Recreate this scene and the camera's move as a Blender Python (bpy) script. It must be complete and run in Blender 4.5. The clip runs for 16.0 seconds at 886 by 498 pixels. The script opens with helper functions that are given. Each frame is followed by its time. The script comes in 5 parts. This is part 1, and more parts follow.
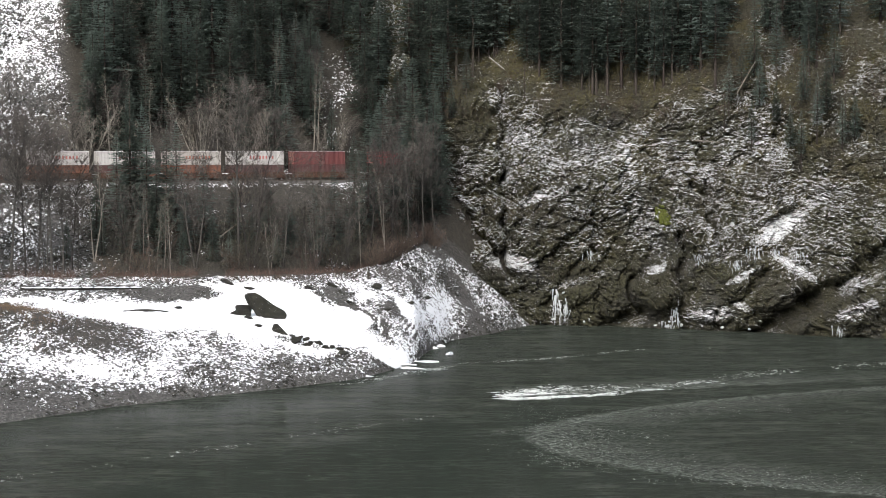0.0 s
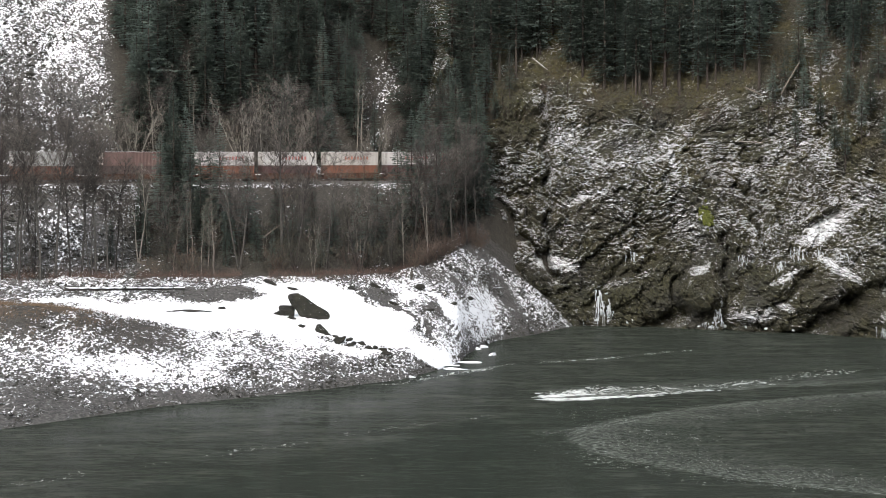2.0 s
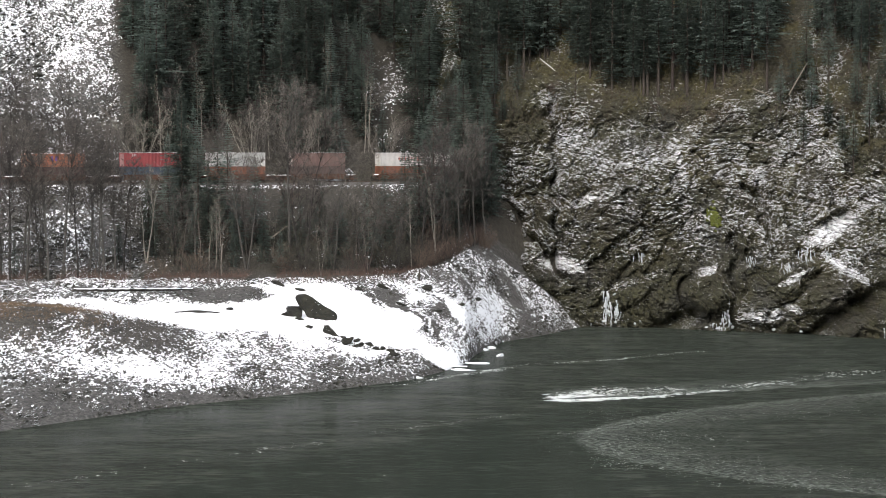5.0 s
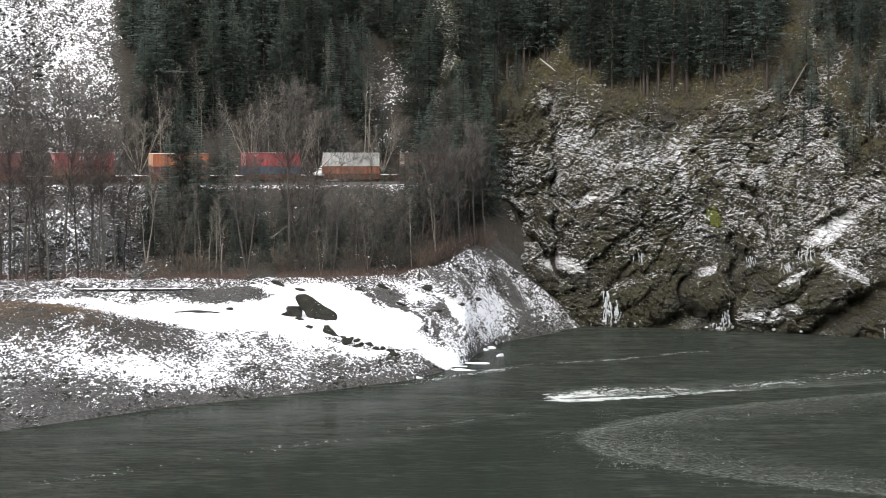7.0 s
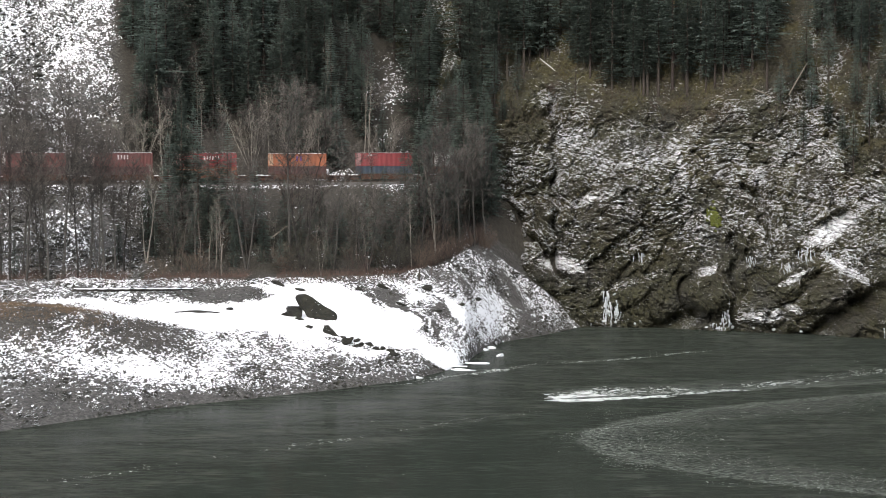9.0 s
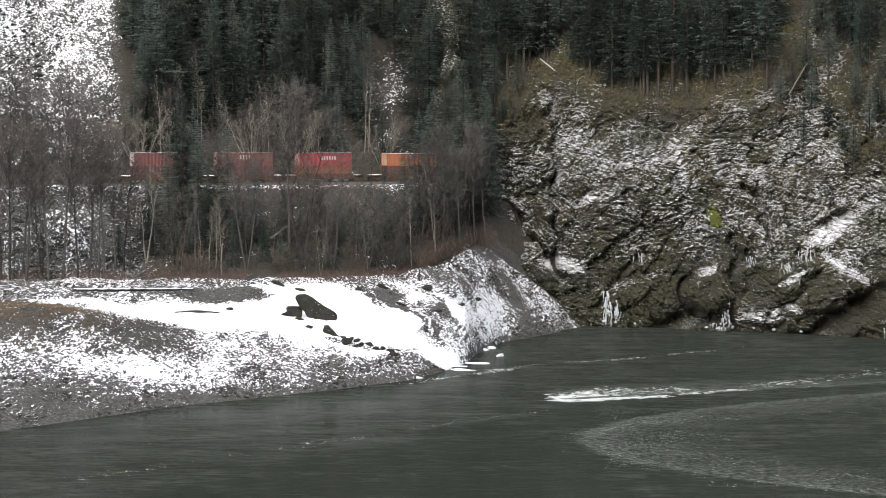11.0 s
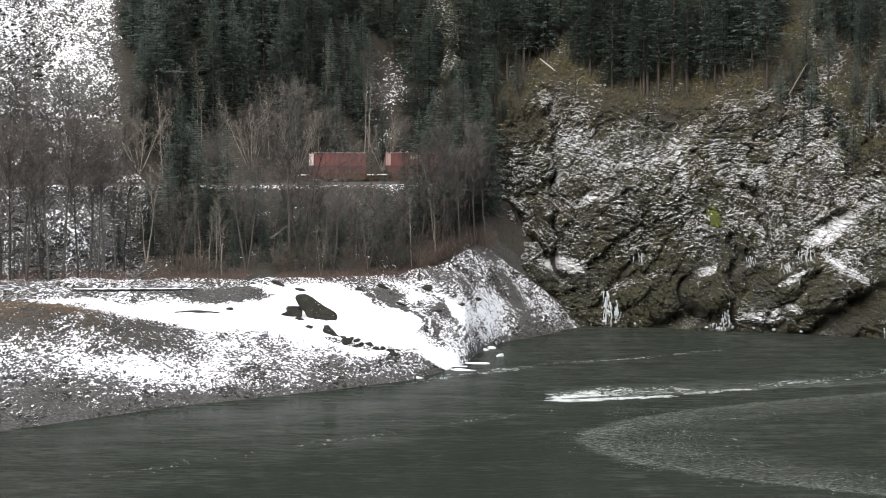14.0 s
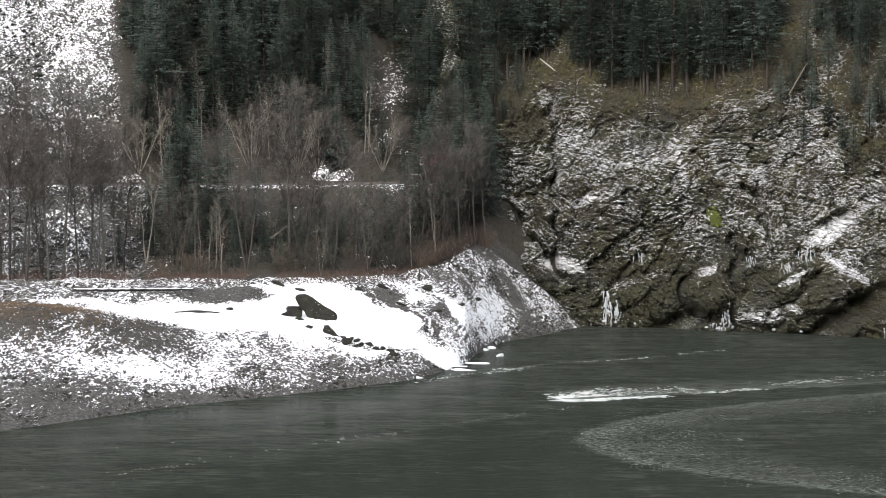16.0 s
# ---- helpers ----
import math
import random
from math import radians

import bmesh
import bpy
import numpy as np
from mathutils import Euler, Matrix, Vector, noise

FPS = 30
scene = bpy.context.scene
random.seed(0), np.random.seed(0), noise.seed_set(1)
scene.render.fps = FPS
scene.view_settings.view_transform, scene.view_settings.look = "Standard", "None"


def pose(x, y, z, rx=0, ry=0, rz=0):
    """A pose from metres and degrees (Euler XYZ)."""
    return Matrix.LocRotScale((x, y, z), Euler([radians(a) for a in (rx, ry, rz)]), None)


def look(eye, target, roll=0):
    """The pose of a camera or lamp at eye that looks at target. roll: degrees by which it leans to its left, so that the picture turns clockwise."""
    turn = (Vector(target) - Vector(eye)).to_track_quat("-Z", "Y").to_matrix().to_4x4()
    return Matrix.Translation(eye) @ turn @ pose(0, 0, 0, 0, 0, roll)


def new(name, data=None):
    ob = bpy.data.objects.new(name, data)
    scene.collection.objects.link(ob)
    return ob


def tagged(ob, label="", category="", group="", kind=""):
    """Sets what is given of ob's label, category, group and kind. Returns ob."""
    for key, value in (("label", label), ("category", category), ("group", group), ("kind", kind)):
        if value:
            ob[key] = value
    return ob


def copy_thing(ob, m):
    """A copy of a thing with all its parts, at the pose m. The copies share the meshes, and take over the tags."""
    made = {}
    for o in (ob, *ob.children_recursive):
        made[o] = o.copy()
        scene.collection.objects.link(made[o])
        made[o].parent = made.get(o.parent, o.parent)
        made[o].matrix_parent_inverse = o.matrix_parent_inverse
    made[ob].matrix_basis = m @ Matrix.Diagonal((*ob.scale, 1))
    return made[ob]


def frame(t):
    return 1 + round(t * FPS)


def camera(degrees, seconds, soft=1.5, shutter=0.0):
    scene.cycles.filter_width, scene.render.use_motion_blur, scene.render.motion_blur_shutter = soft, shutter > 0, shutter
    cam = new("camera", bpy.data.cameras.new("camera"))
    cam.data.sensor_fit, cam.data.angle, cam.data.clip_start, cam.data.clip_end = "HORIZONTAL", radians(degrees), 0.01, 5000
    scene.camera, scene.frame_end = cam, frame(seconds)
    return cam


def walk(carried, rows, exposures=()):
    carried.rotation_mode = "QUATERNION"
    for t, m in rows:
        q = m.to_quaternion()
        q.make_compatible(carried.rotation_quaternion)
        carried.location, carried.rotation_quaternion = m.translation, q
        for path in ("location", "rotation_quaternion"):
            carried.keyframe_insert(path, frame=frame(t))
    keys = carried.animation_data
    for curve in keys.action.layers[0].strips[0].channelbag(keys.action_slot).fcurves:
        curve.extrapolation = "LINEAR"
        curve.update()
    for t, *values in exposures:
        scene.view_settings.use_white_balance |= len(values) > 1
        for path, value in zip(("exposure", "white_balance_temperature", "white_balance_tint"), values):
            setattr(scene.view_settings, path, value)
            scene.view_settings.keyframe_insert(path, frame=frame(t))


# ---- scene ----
# Camera on the near bank, 33 m above the river; it pans a little to the left and then rests.
cam = camera(22.0, 16.0, soft=0.95)
EYE_Z = 33.0


def gaze(right, down):
    return pose(0, 0, EYE_Z, 90 - 2.357 - down, 0, -right)


walk(cam, [(0.0, gaze(1.275, 0.040)), (0.5, gaze(0.952, 0.024)), (1.0, gaze(0.625, 0.022)), (1.5, gaze(0.370, 0.022)),
           (2.0, gaze(0.192, 0.022)), (2.5, gaze(0.036, 0.021)), (3.0, gaze(-0.040, 0.021)), (3.5, gaze(-0.004, 0.018)),
           (4.0, gaze(0, 0.0)), (6.5, gaze(0, 0)), (9.0, gaze(0, 0)), (12.0, gaze(0, 0)), (16.0, gaze(0, 0))],
     exposures=[(0, 0.3), (16, 0.3)])

# World: high overcast with a weak, wide sun.
world = bpy.data.worlds.new("overcast")
scene.world = world
world.use_nodes = True
wn = world.node_tree.nodes
sky = wn.new("ShaderNodeTexSky")
sky.sky_type, sky.sun_disc = "NISHITA", False
sky.sun_elevation, sky.sun_rotation = radians(36), radians(198)
sky.dust_density, sky.air_density = 4.0, 1.0
hue = wn.new("ShaderNodeHueSaturation")
hue.inputs["Saturation"].default_value = 0.48
world.node_tree.links.new(sky.outputs[0], hue.inputs["Color"])
world.node_tree.links.new(hue.outputs[0], wn["Background"].inputs["Color"])
wn["Background"].inputs["Strength"].default_value = 0.235
sun = new("sun", bpy.data.lights.new("sun", "SUN"))
sun.data.energy, sun.data.angle, sun.data.color = 1.5, radians(60), (1.0, 0.965, 0.92)
sun.matrix_world = look((-50, -150, 115), (0, 0, 0))


# ---------------------------------------------------------------- materials
def mat(name):
    m = bpy.data.materials.new(name)
    m.use_nodes = True
    return m, m.node_tree.nodes, m.node_tree.links, m.node_tree.nodes["Principled BSDF"]


def N(nodes, kind, **kw):
    n = nodes.new("ShaderNode" + kind)
    for k, v in kw.items():
        n.inputs[k.replace("_", " ")].default_value = v
    return n


def mapped(nodes, links, size=(1, 1, 1), turn=(0, 0, 0), own=False):
    tc = nodes.new("ShaderNodeTexCoord") if own else nodes.new("ShaderNodeNewGeometry")
    mp = nodes.new("ShaderNodeMapping")
    mp.inputs["Scale"].default_value, mp.inputs["Rotation"].default_value = size, turn
    links.new(tc.outputs["Object" if own else "Position"], mp.inputs["Vector"])
    return mp.outputs[0]


def nz(nodes, links, vec, scale, detail=4, rough=0.6):
    n = N(nodes, "TexNoise", Scale=scale, Detail=detail, Roughness=rough)
    links.new(vec, n.inputs["Vector"])
    return n.outputs["Fac"]


def ramp(nodes, links, fac, *stops):
    r = nodes.new("ShaderNodeValToRGB")
    while len(r.color_ramp.elements) < len(stops):
        r.color_ramp.elements.new(0.5)
    for e, (p, c) in zip(r.color_ramp.elements, stops):
        e.position, e.color = p, (*c, 1) if len(c) == 3 else c
    links.new(fac, r.inputs[0])
    return r.outputs[0]


def grey(a):
    return (a, a, a)


def mathn(nodes, links, op, a, b):
    n = nodes.new("ShaderNodeMath")
    n.operation = op
    for i, v in enumerate((a, b)):
        if isinstance(v, (int, float)):
            n.inputs[i].default_value = v
        else:
            links.new(v, n.inputs[i])
    return n.outputs[0]


def mixc(nodes, links, fac, a, b):
    n = nodes.new("ShaderNodeMix")
    n.data_type = "RGBA"
    for sock, v in ((n.inputs["Factor"], fac), (n.inputs["A"], a), (n.inputs["B"], b)):
        if isinstance(v, tuple):
            sock.default_value = (*v, 1)
        elif isinstance(v, (int, float)):
            sock.default_value = v
        else:
            links.new(v, sock)
    return n.outputs["Result"]


def bump(nodes, links, height, strength, distance, bsdf):
    b = N(nodes, "Bump", Strength=strength, Distance=distance)
    links.new(height, b.inputs["Height"])
    links.new(b.outputs[0], bsdf.inputs["Normal"])
    return b.outputs[0]


def attr(nodes, name):
    a = nodes.new("ShaderNodeAttribute")
    a.attribute_name = name
    return a.outputs["Fac"]


SNOW = (0.86, 0.88, 0.91)


def plain(name, colour, rough=0.8, metal=0.0, vary=0.35, scale=3.0, tone=0.0, through_light=0.0):
    """A surface of one colour with grain and blotches; tone: how far the pieces differ from one another."""
    m, n, l, b = mat(name)
    v = mapped(n, l)
    f = nz(n, l, v, scale, 6, 0.65)
    lo, hi = tuple(c * (1 - vary) for c in colour), tuple(min(1, c * (1 + vary)) for c in colour)
    c = ramp(n, l, f, (0.3, lo), (0.7, hi))
    if tone:
        info = n.new("ShaderNodeObjectInfo")
        h = N(n, "HueSaturation")
        l.new(c, h.inputs["Color"])
        l.new(mathn(n, l, "ADD", mathn(n, l, "MULTIPLY", info.outputs["Random"], 2 * tone), 1 - tone), h.inputs["Value"])
        l.new(mathn(n, l, "ADD", mathn(n, l, "MULTIPLY", info.outputs["Random"], 0.05), 0.475), h.inputs["Hue"])
        c = h.outputs[0]
    l.new(c, b.inputs["Base Color"])
    b.inputs["Roughness"].default_value, b.inputs["Metallic"].default_value = rough, metal
    if rough >= 0.7:
        b.inputs["Specular IOR Level"].default_value = 0.0
    bump(n, l, f, 0.3, 0.03, b)
    if through_light:
        t = n.new("ShaderNodeBsdfTranslucent")
        l.new(c, t.inputs["Color"])
        mx = n.new("ShaderNodeMixShader")
        mx.inputs[0].default_value = through_light
        l.new(b.outputs[0], mx.inputs[1])
        l.new(t.outputs[0], mx.inputs[2])
        l.new(mx.outputs[0], n["Material Output"].inputs["Surface"])
    return m


def ground_material():
    """Grey river gravel, brown turf and litter, under snow that lies by the cover of the mesh."""
    m, n, l, b = mat("snowy_gravel")
    v = mapped(n, l)
    vor = N(n, "TexVoronoi", Scale=2.6)
    l.new(v, vor.inputs["Vector"])
    stone = ramp(n, l, nz(n, l, v, 2.2, 6, 0.75), (0.34, (0.010, 0.010, 0.0095)), (0.5, (0.060, 0.058, 0.054)), (0.68, (0.19, 0.183, 0.17)))
    turf = ramp(n, l, nz(n, l, v, 1.2, 6, 0.75), (0.3, (0.014, 0.013, 0.009)), (0.7, (0.055, 0.046, 0.033)))
    base = mixc(n, l, attr(n, "turf"), stone, turf)
    vs = N(n, "TexVoronoi", Scale=4.0)
    l.new(mapped(n, l, (1.0, 0.5, 1.0)), vs.inputs["Vector"])
    sepc = n.new("ShaderNodeSeparateColor")
    l.new(vs.outputs["Color"], sepc.inputs[0])
    fine = nz(n, l, mapped(n, l, (1.0, 0.42, 1.0)), 1.2, 5, 0.75)
    big = nz(n, l, mapped(n, l, (1.0, 0.45, 1.0)), 0.13, 4, 0.6)
    mixed = mathn(n, l, "ADD", mathn(n, l, "ADD", mathn(n, l, "MULTIPLY", sepc.outputs[0], 0.24), mathn(n, l, "MULTIPLY", fine, 0.6)), mathn(n, l, "MULTIPLY", big, 0.5))
    left = mathn(n, l, "ADD", mathn(n, l, "SUBTRACT", attr(n, "cover"), mixed), 0.5)
    s = ramp(n, l, left, (0.435, grey(0)), (0.465, grey(1)))
    l.new(mixc(n, l, s, base, SNOW), b.inputs["Base Color"])
    b.inputs["Roughness"].default_value = 0.85
    h = mathn(n, l, "ADD", mathn(n, l, "MULTIPLY", vor.outputs["Distance"], mathn(n, l, "SUBTRACT", 1.0, s)), mathn(n, l, "MULTIPLY", s, 0.6))
    bump(n, l, h, 0.8, 0.25, b)
    return m


def rock_material(name="mossy_rock", line=0.84, moss=1.0, tone=1.0):
    """Dark metamorphic rock with moss and brown litter, and snow caught on what faces up."""
    m, n, l, b = mat(name)
    v = mapped(n, l)
    band = mapped(n, l, (0.5, 1.0, 1.8), (0, radians(28), 0))
    rock = ramp(n, l, nz(n, l, band, 1.1, 8, 0.72), (0.36, tuple(tone * k for k in (0.009, 0.0095, 0.008))), (0.52, tuple(tone * k for k in (0.038, 0.037, 0.029))), (0.70, tuple(tone * k for k in (0.13, 0.125, 0.102))))
    green = ramp(n, l, nz(n, l, v, 1.6, 6, 0.7), (0.35, (0.014, 0.015, 0.006)), (0.7, (0.085, 0.08, 0.032)))
    brown = ramp(n, l, nz(n, l, v, 2.0, 6, 0.75), (0.3, (0.016, 0.013, 0.008)), (0.55, (0.050, 0.045, 0.027)), (0.75, (0.105, 0.094, 0.052)))
    c = mixc(n, l, mathn(n, l, "MULTIPLY", ramp(n, l, nz(n, l, v, 0.13, 6, 0.7), (0.38, grey(0)), (0.54, grey(1))), 0.85 * moss), rock, green)
    gold = ramp(n, l, nz(n, l, v, 0.16, 5, 0.65), (0.48, grey(0)), (0.58, grey(0.75)))
    brown = mixc(n, l, gold, brown, ramp(n, l, nz(n, l, v, 1.7, 6, 0.7), (0.3, (0.03, 0.027, 0.010)), (0.7, (0.11, 0.095, 0.030))))
    c = mixc(n, l, attr(n, "turf"), c, brown)
    sep = n.new("ShaderNodeSeparateXYZ")
    height = nz(n, l, band, 2.3, 8, 0.75)
    bm = bump(n, l, height, 1.0, 0.8, b)
    l.new(bm, sep.inputs[0])
    fine = mathn(n, l, "MULTIPLY", mathn(n, l, "SUBTRACT", nz(n, l, mapped(n, l, (0.6, 0.6, 1.5), (0, radians(16), 0)), 1.7, 5, 0.75), 0.5), 2.9)
    broad = mathn(n, l, "MULTIPLY", mathn(n, l, "SUBTRACT", nz(n, l, v, 0.12, 5, 0.65), 0.5), 1.8)
    slope = mathn(n, l, "ADD", mathn(n, l, "MULTIPLY", sep.outputs["Z"], 0.85), 0.08)
    up = mathn(n, l, "ADD", mathn(n, l, "ADD", mathn(n, l, "ADD", slope, fine), broad), attr(n, "cover"))
    s = ramp(n, l, up, (line, grey(0)), (min(line + 0.05, 0.995), grey(1)))
    l.new(mixc(n, l, s, c, SNOW), b.inputs["Base Color"])
    b.inputs["Roughness"].default_value = 0.8
    return m


def water_material():
    m, n, l, gone = mat("river_water")
    n.remove(gone)
    b = n.new("ShaderNodeBsdfDiffuse")
    a = nz(n, l, mapped(n, l, (0.35, 0.8, 1.0)), 1.6, 5, 0.75)
    w = nz(n, l, mapped(n, l, (0.12, 0.22, 1.0)), 1.0, 3, 0.5)
    # smooth backwater below a shear line, broken water beyond it
    geo = n.new("ShaderNodeNewGeometry")
    pos = n.new("ShaderNodeSeparateXYZ")
    l.new(geo.outputs["Position"], pos.inputs[0])
    wander = mathn(n, l, "MULTIPLY", nz(n, l, mapped(n, l, (0.04, 0.06, 1.0)), 1.0, 3, 0.5), 20.0)
    shear = mathn(n, l, "ADD", mathn(n, l, "SUBTRACT", pos.outputs["Y"], mathn(n, l, "MULTIPLY", pos.outputs["X"], 1.71)), wander)
    left = ramp(n, l, mathn(n, l, "MULTIPLY", mathn(n, l, "SUBTRACT", shear, 279.0), 0.1), (0.0, grey(0.10)), (0.8, grey(0.2)))
    right = ramp(n, l, mathn(n, l, "MULTIPLY", mathn(n, l, "SUBTRACT", mathn(n, l, "ADD", pos.outputs["X"], mathn(n, l, "MULTIPLY", wander, 0.4)), 15.0), 0.1), (0.0, grey(0)), (0.9, grey(0.7)))
    patch = ramp(n, l, nz(n, l, mapped(n, l, (0.025, 0.06, 1.0)), 1.0, 4, 0.55), (0.35, grey(0.25)), (0.62, grey(1)))
    rough = mathn(n, l, "MULTIPLY", mathn(n, l, "MAXIMUM", left, right), patch)
    h = mathn(n, l, "ADD", mathn(n, l, "MULTIPLY", mathn(n, l, "MULTIPLY", a, rough), 1.1), mathn(n, l, "MULTIPLY", w, 0.4))
    relief = bump(n, l, h, 0.6, 0.2, b)
    shine = N(n, "BsdfGlossy", Roughness=0.09)
    l.new(relief, shine.inputs["Normal"])
    both = n.new("ShaderNodeMixShader")
    both.inputs[0].default_value = 0.12
    l.new(b.outputs[0], both.inputs[1])
    l.new(shine.outputs[0], both.inputs[2])
    l.new(both.outputs[0], n["Material Output"].inputs["Surface"])
    # silt, fine bubbles and painted reflected light: boils and streaks in the broken water, a veil of foam round an
    # eddy
    boil = nz(n, l, mapped(n, l, (0.06, 0.16, 1.0)), 1.0, 5, 0.7)
    streak = nz(n, l, mapped(n, l, (0.35, 1.1, 1.0), (0, 0, radians(12))), 1.0, 5, 0.75)
    body = ramp(n, l, mathn(n, l, "ADD", mathn(n, l, "MULTIPLY", boil, 0.5), mathn(n, l, "MULTIPLY", streak, 0.5)), (0.38, (0.024, 0.029, 0.023)), (0.52, (0.037, 0.042, 0.034)), (0.66, (0.085, 0.093, 0.079)))
    # backwater darker, broken water lighter: part of the reflection is in this colour
    still = mixc(n, l, mathn(n, l, "MAXIMUM", mathn(n, l, "MULTIPLY", left, 4.0), right), (0.024, 0.031, 0.025), body)
    # light and dark sides of small waves, painted as streaks of value
    ripple_shade = nz(n, l, mapped(n, l, (0.22, 1.25, 1.0), (0, 0, radians(4))), 1.0, 6, 0.8)
    h2 = N(n, "HueSaturation")
    l.new(still, h2.inputs["Color"])
    l.new(ramp(n, l, ripple_shade, (0.34, grey(0.72)), (0.52, grey(1.0)), (0.68, grey(1.5))), h2.inputs["Value"])
    still = h2.outputs[0]
    dy = mathn(n, l, "SUBTRACT", pos.outputs["Y"], 262.0)
    off = mathn(n, l, "SUBTRACT", mathn(n, l, "SUBTRACT", pos.outputs["X"], 15.0), mathn(n, l, "DIVIDE", mathn(n, l, "MULTIPLY", dy, dy), 65.0))
    off = mathn(n, l, "ADD", off, mathn(n, l, "MULTIPLY", mathn(n, l, "SUBTRACT", nz(n, l, mapped(n, l, (0.2, 0.2, 1.0)), 1.0, 4, 0.6), 0.5), 6.0))
    veil = ramp(n, l, mathn(n, l, "MULTIPLY", off, 0.04), (0.0, grey(0)), (0.06, grey(0.7)), (0.3, grey(0.3)), (0.9, grey(0)))
    lace = ramp(n, l, nz(n, l, mapped(n, l, (0.9, 1.6, 1.0), (0, 0, radians(-20))), 1.6, 6, 0.85), (0.50, grey(0)), (0.60, grey(1)))
    along = mathn(n, l, "SUBTRACT", pos.outputs["X"], 14.0)
    wob = mathn(n, l, "MULTIPLY", mathn(n, l, "SUBTRACT", nz(n, l, mapped(n, l, (0.3, 0.3, 1.0)), 1.0, 4, 0.6), 0.5), 7.0)
    past = mathn(n, l, "ADD", mathn(n, l, "SUBTRACT", mathn(n, l, "SUBTRACT", pos.outputs["Y"], 305.5), mathn(n, l, "MULTIPLY", along, 0.45)), wob)
    tail = mathn(n, l, "MULTIPLY", ramp(n, l, mathn(n, l, "MULTIPLY", past, 0.04), (0.0, grey(0)), (0.04, grey(1)), (0.25, grey(0.45)), (0.7, grey(0))),
                 ramp(n, l, mathn(n, l, "MULTIPLY", along, 0.014), (0.0, grey(0)), (0.03, grey(1)), (0.35, grey(0.6)), (0.95, grey(0))))
    combed = ramp(n, l, nz(n, l, mapped(n, l, (0.28, 1.3, 1.0), (0, 0, radians(-24))), 1.4, 6, 0.85), (0.48, grey(0)), (0.58, grey(1)))
    foamy = mathn(n, l, "MAXIMUM", mathn(n, l, "MULTIPLY", veil, lace), mathn(n, l, "MULTIPLY", tail, combed))
    l.new(mixc(n, l, foamy, still, (0.38, 0.41, 0.375)), b.inputs["Color"])
    return m


M_GROUND = ground_material()
M_ROCK = rock_material()
M_BOULDER = rock_material("dark_boulder", 0.99, 0.3, 0.4)
M_CRAG = rock_material("mossy_crag", 0.99, 1.15, 1.3)
M_STONE = rock_material("snowy_stone", 0.86, 0.2)
M_WATER = water_material()
M_SNOW = plain("packed_snow", SNOW, 0.7, 0, 0.05, 1.5)
M_FOAM = plain("river_foam", (0.62, 0.65, 0.63), 0.6, 0, 0.12, 2.5)
M_THIN = plain("thin_foam", (0.5, 0.53, 0.5), 0.6, 0, 0.2, 1.5)
M_ICE = plain("ice", (0.50, 0.54, 0.56), 0.35, 0, 0.25, 2)
M_NEEDLE = plain("conifer_needles", (0.128, 0.158, 0.138), 0.9, 0, 0.3, 0.5, 0.4, 0.62)
M_BARK = plain("conifer_bark", (0.058, 0.05, 0.044), 0.9, 0, 0.4, 4, 0.2)
M_GREYBARK = plain("grey_bark", (0.055, 0.052, 0.049), 0.9, 0, 0.45, 3, 0.3)
M_TWIG = plain("bare_twigs", (0.128, 0.116, 0.107), 0.9, 0, 0.3, 1, 0.3)
M_SHRUB = plain("russet_shrub", (0.115, 0.082, 0.07), 0.9, 0, 0.4, 1)
M_STEEL = plain("rail_steel", (0.12, 0.09, 0.075), 0.5, 0.7, 0.3, 6)
M_BALLAST = plain("ballast_stone", (0.12, 0.115, 0.11), 0.95, 0, 0.5, 5)
M_SLEEPER = plain("sleeper_wood", (0.07, 0.055, 0.045), 0.9, 0, 0.4, 5)


# ---------------------------------------------------------------- mesh helpers
def mesh_of(name, verts, faces, material, smooth=False):
    me = bpy.data.meshes.new(name)
    me.from_pydata(verts, [], faces)
    me.materials.append(material)
    if smooth:
        me.shade_smooth()
    return me


def part(name, data, material, parent, label=""):
    """data: a bmesh, a mesh, or (verts, faces)."""
    if isinstance(data, bmesh.types.BMesh):
        me = bpy.data.meshes.new(name)
        data.to_mesh(me)
        data.free()
        me.materials.append(material)
    elif isinstance(data, tuple):
        me = mesh_of(name, data[0], data[1], material)
    else:
        me = data
    ob = new(name, me)
    ob.parent = parent
    if label:
        ob["label"] = label
    return ob


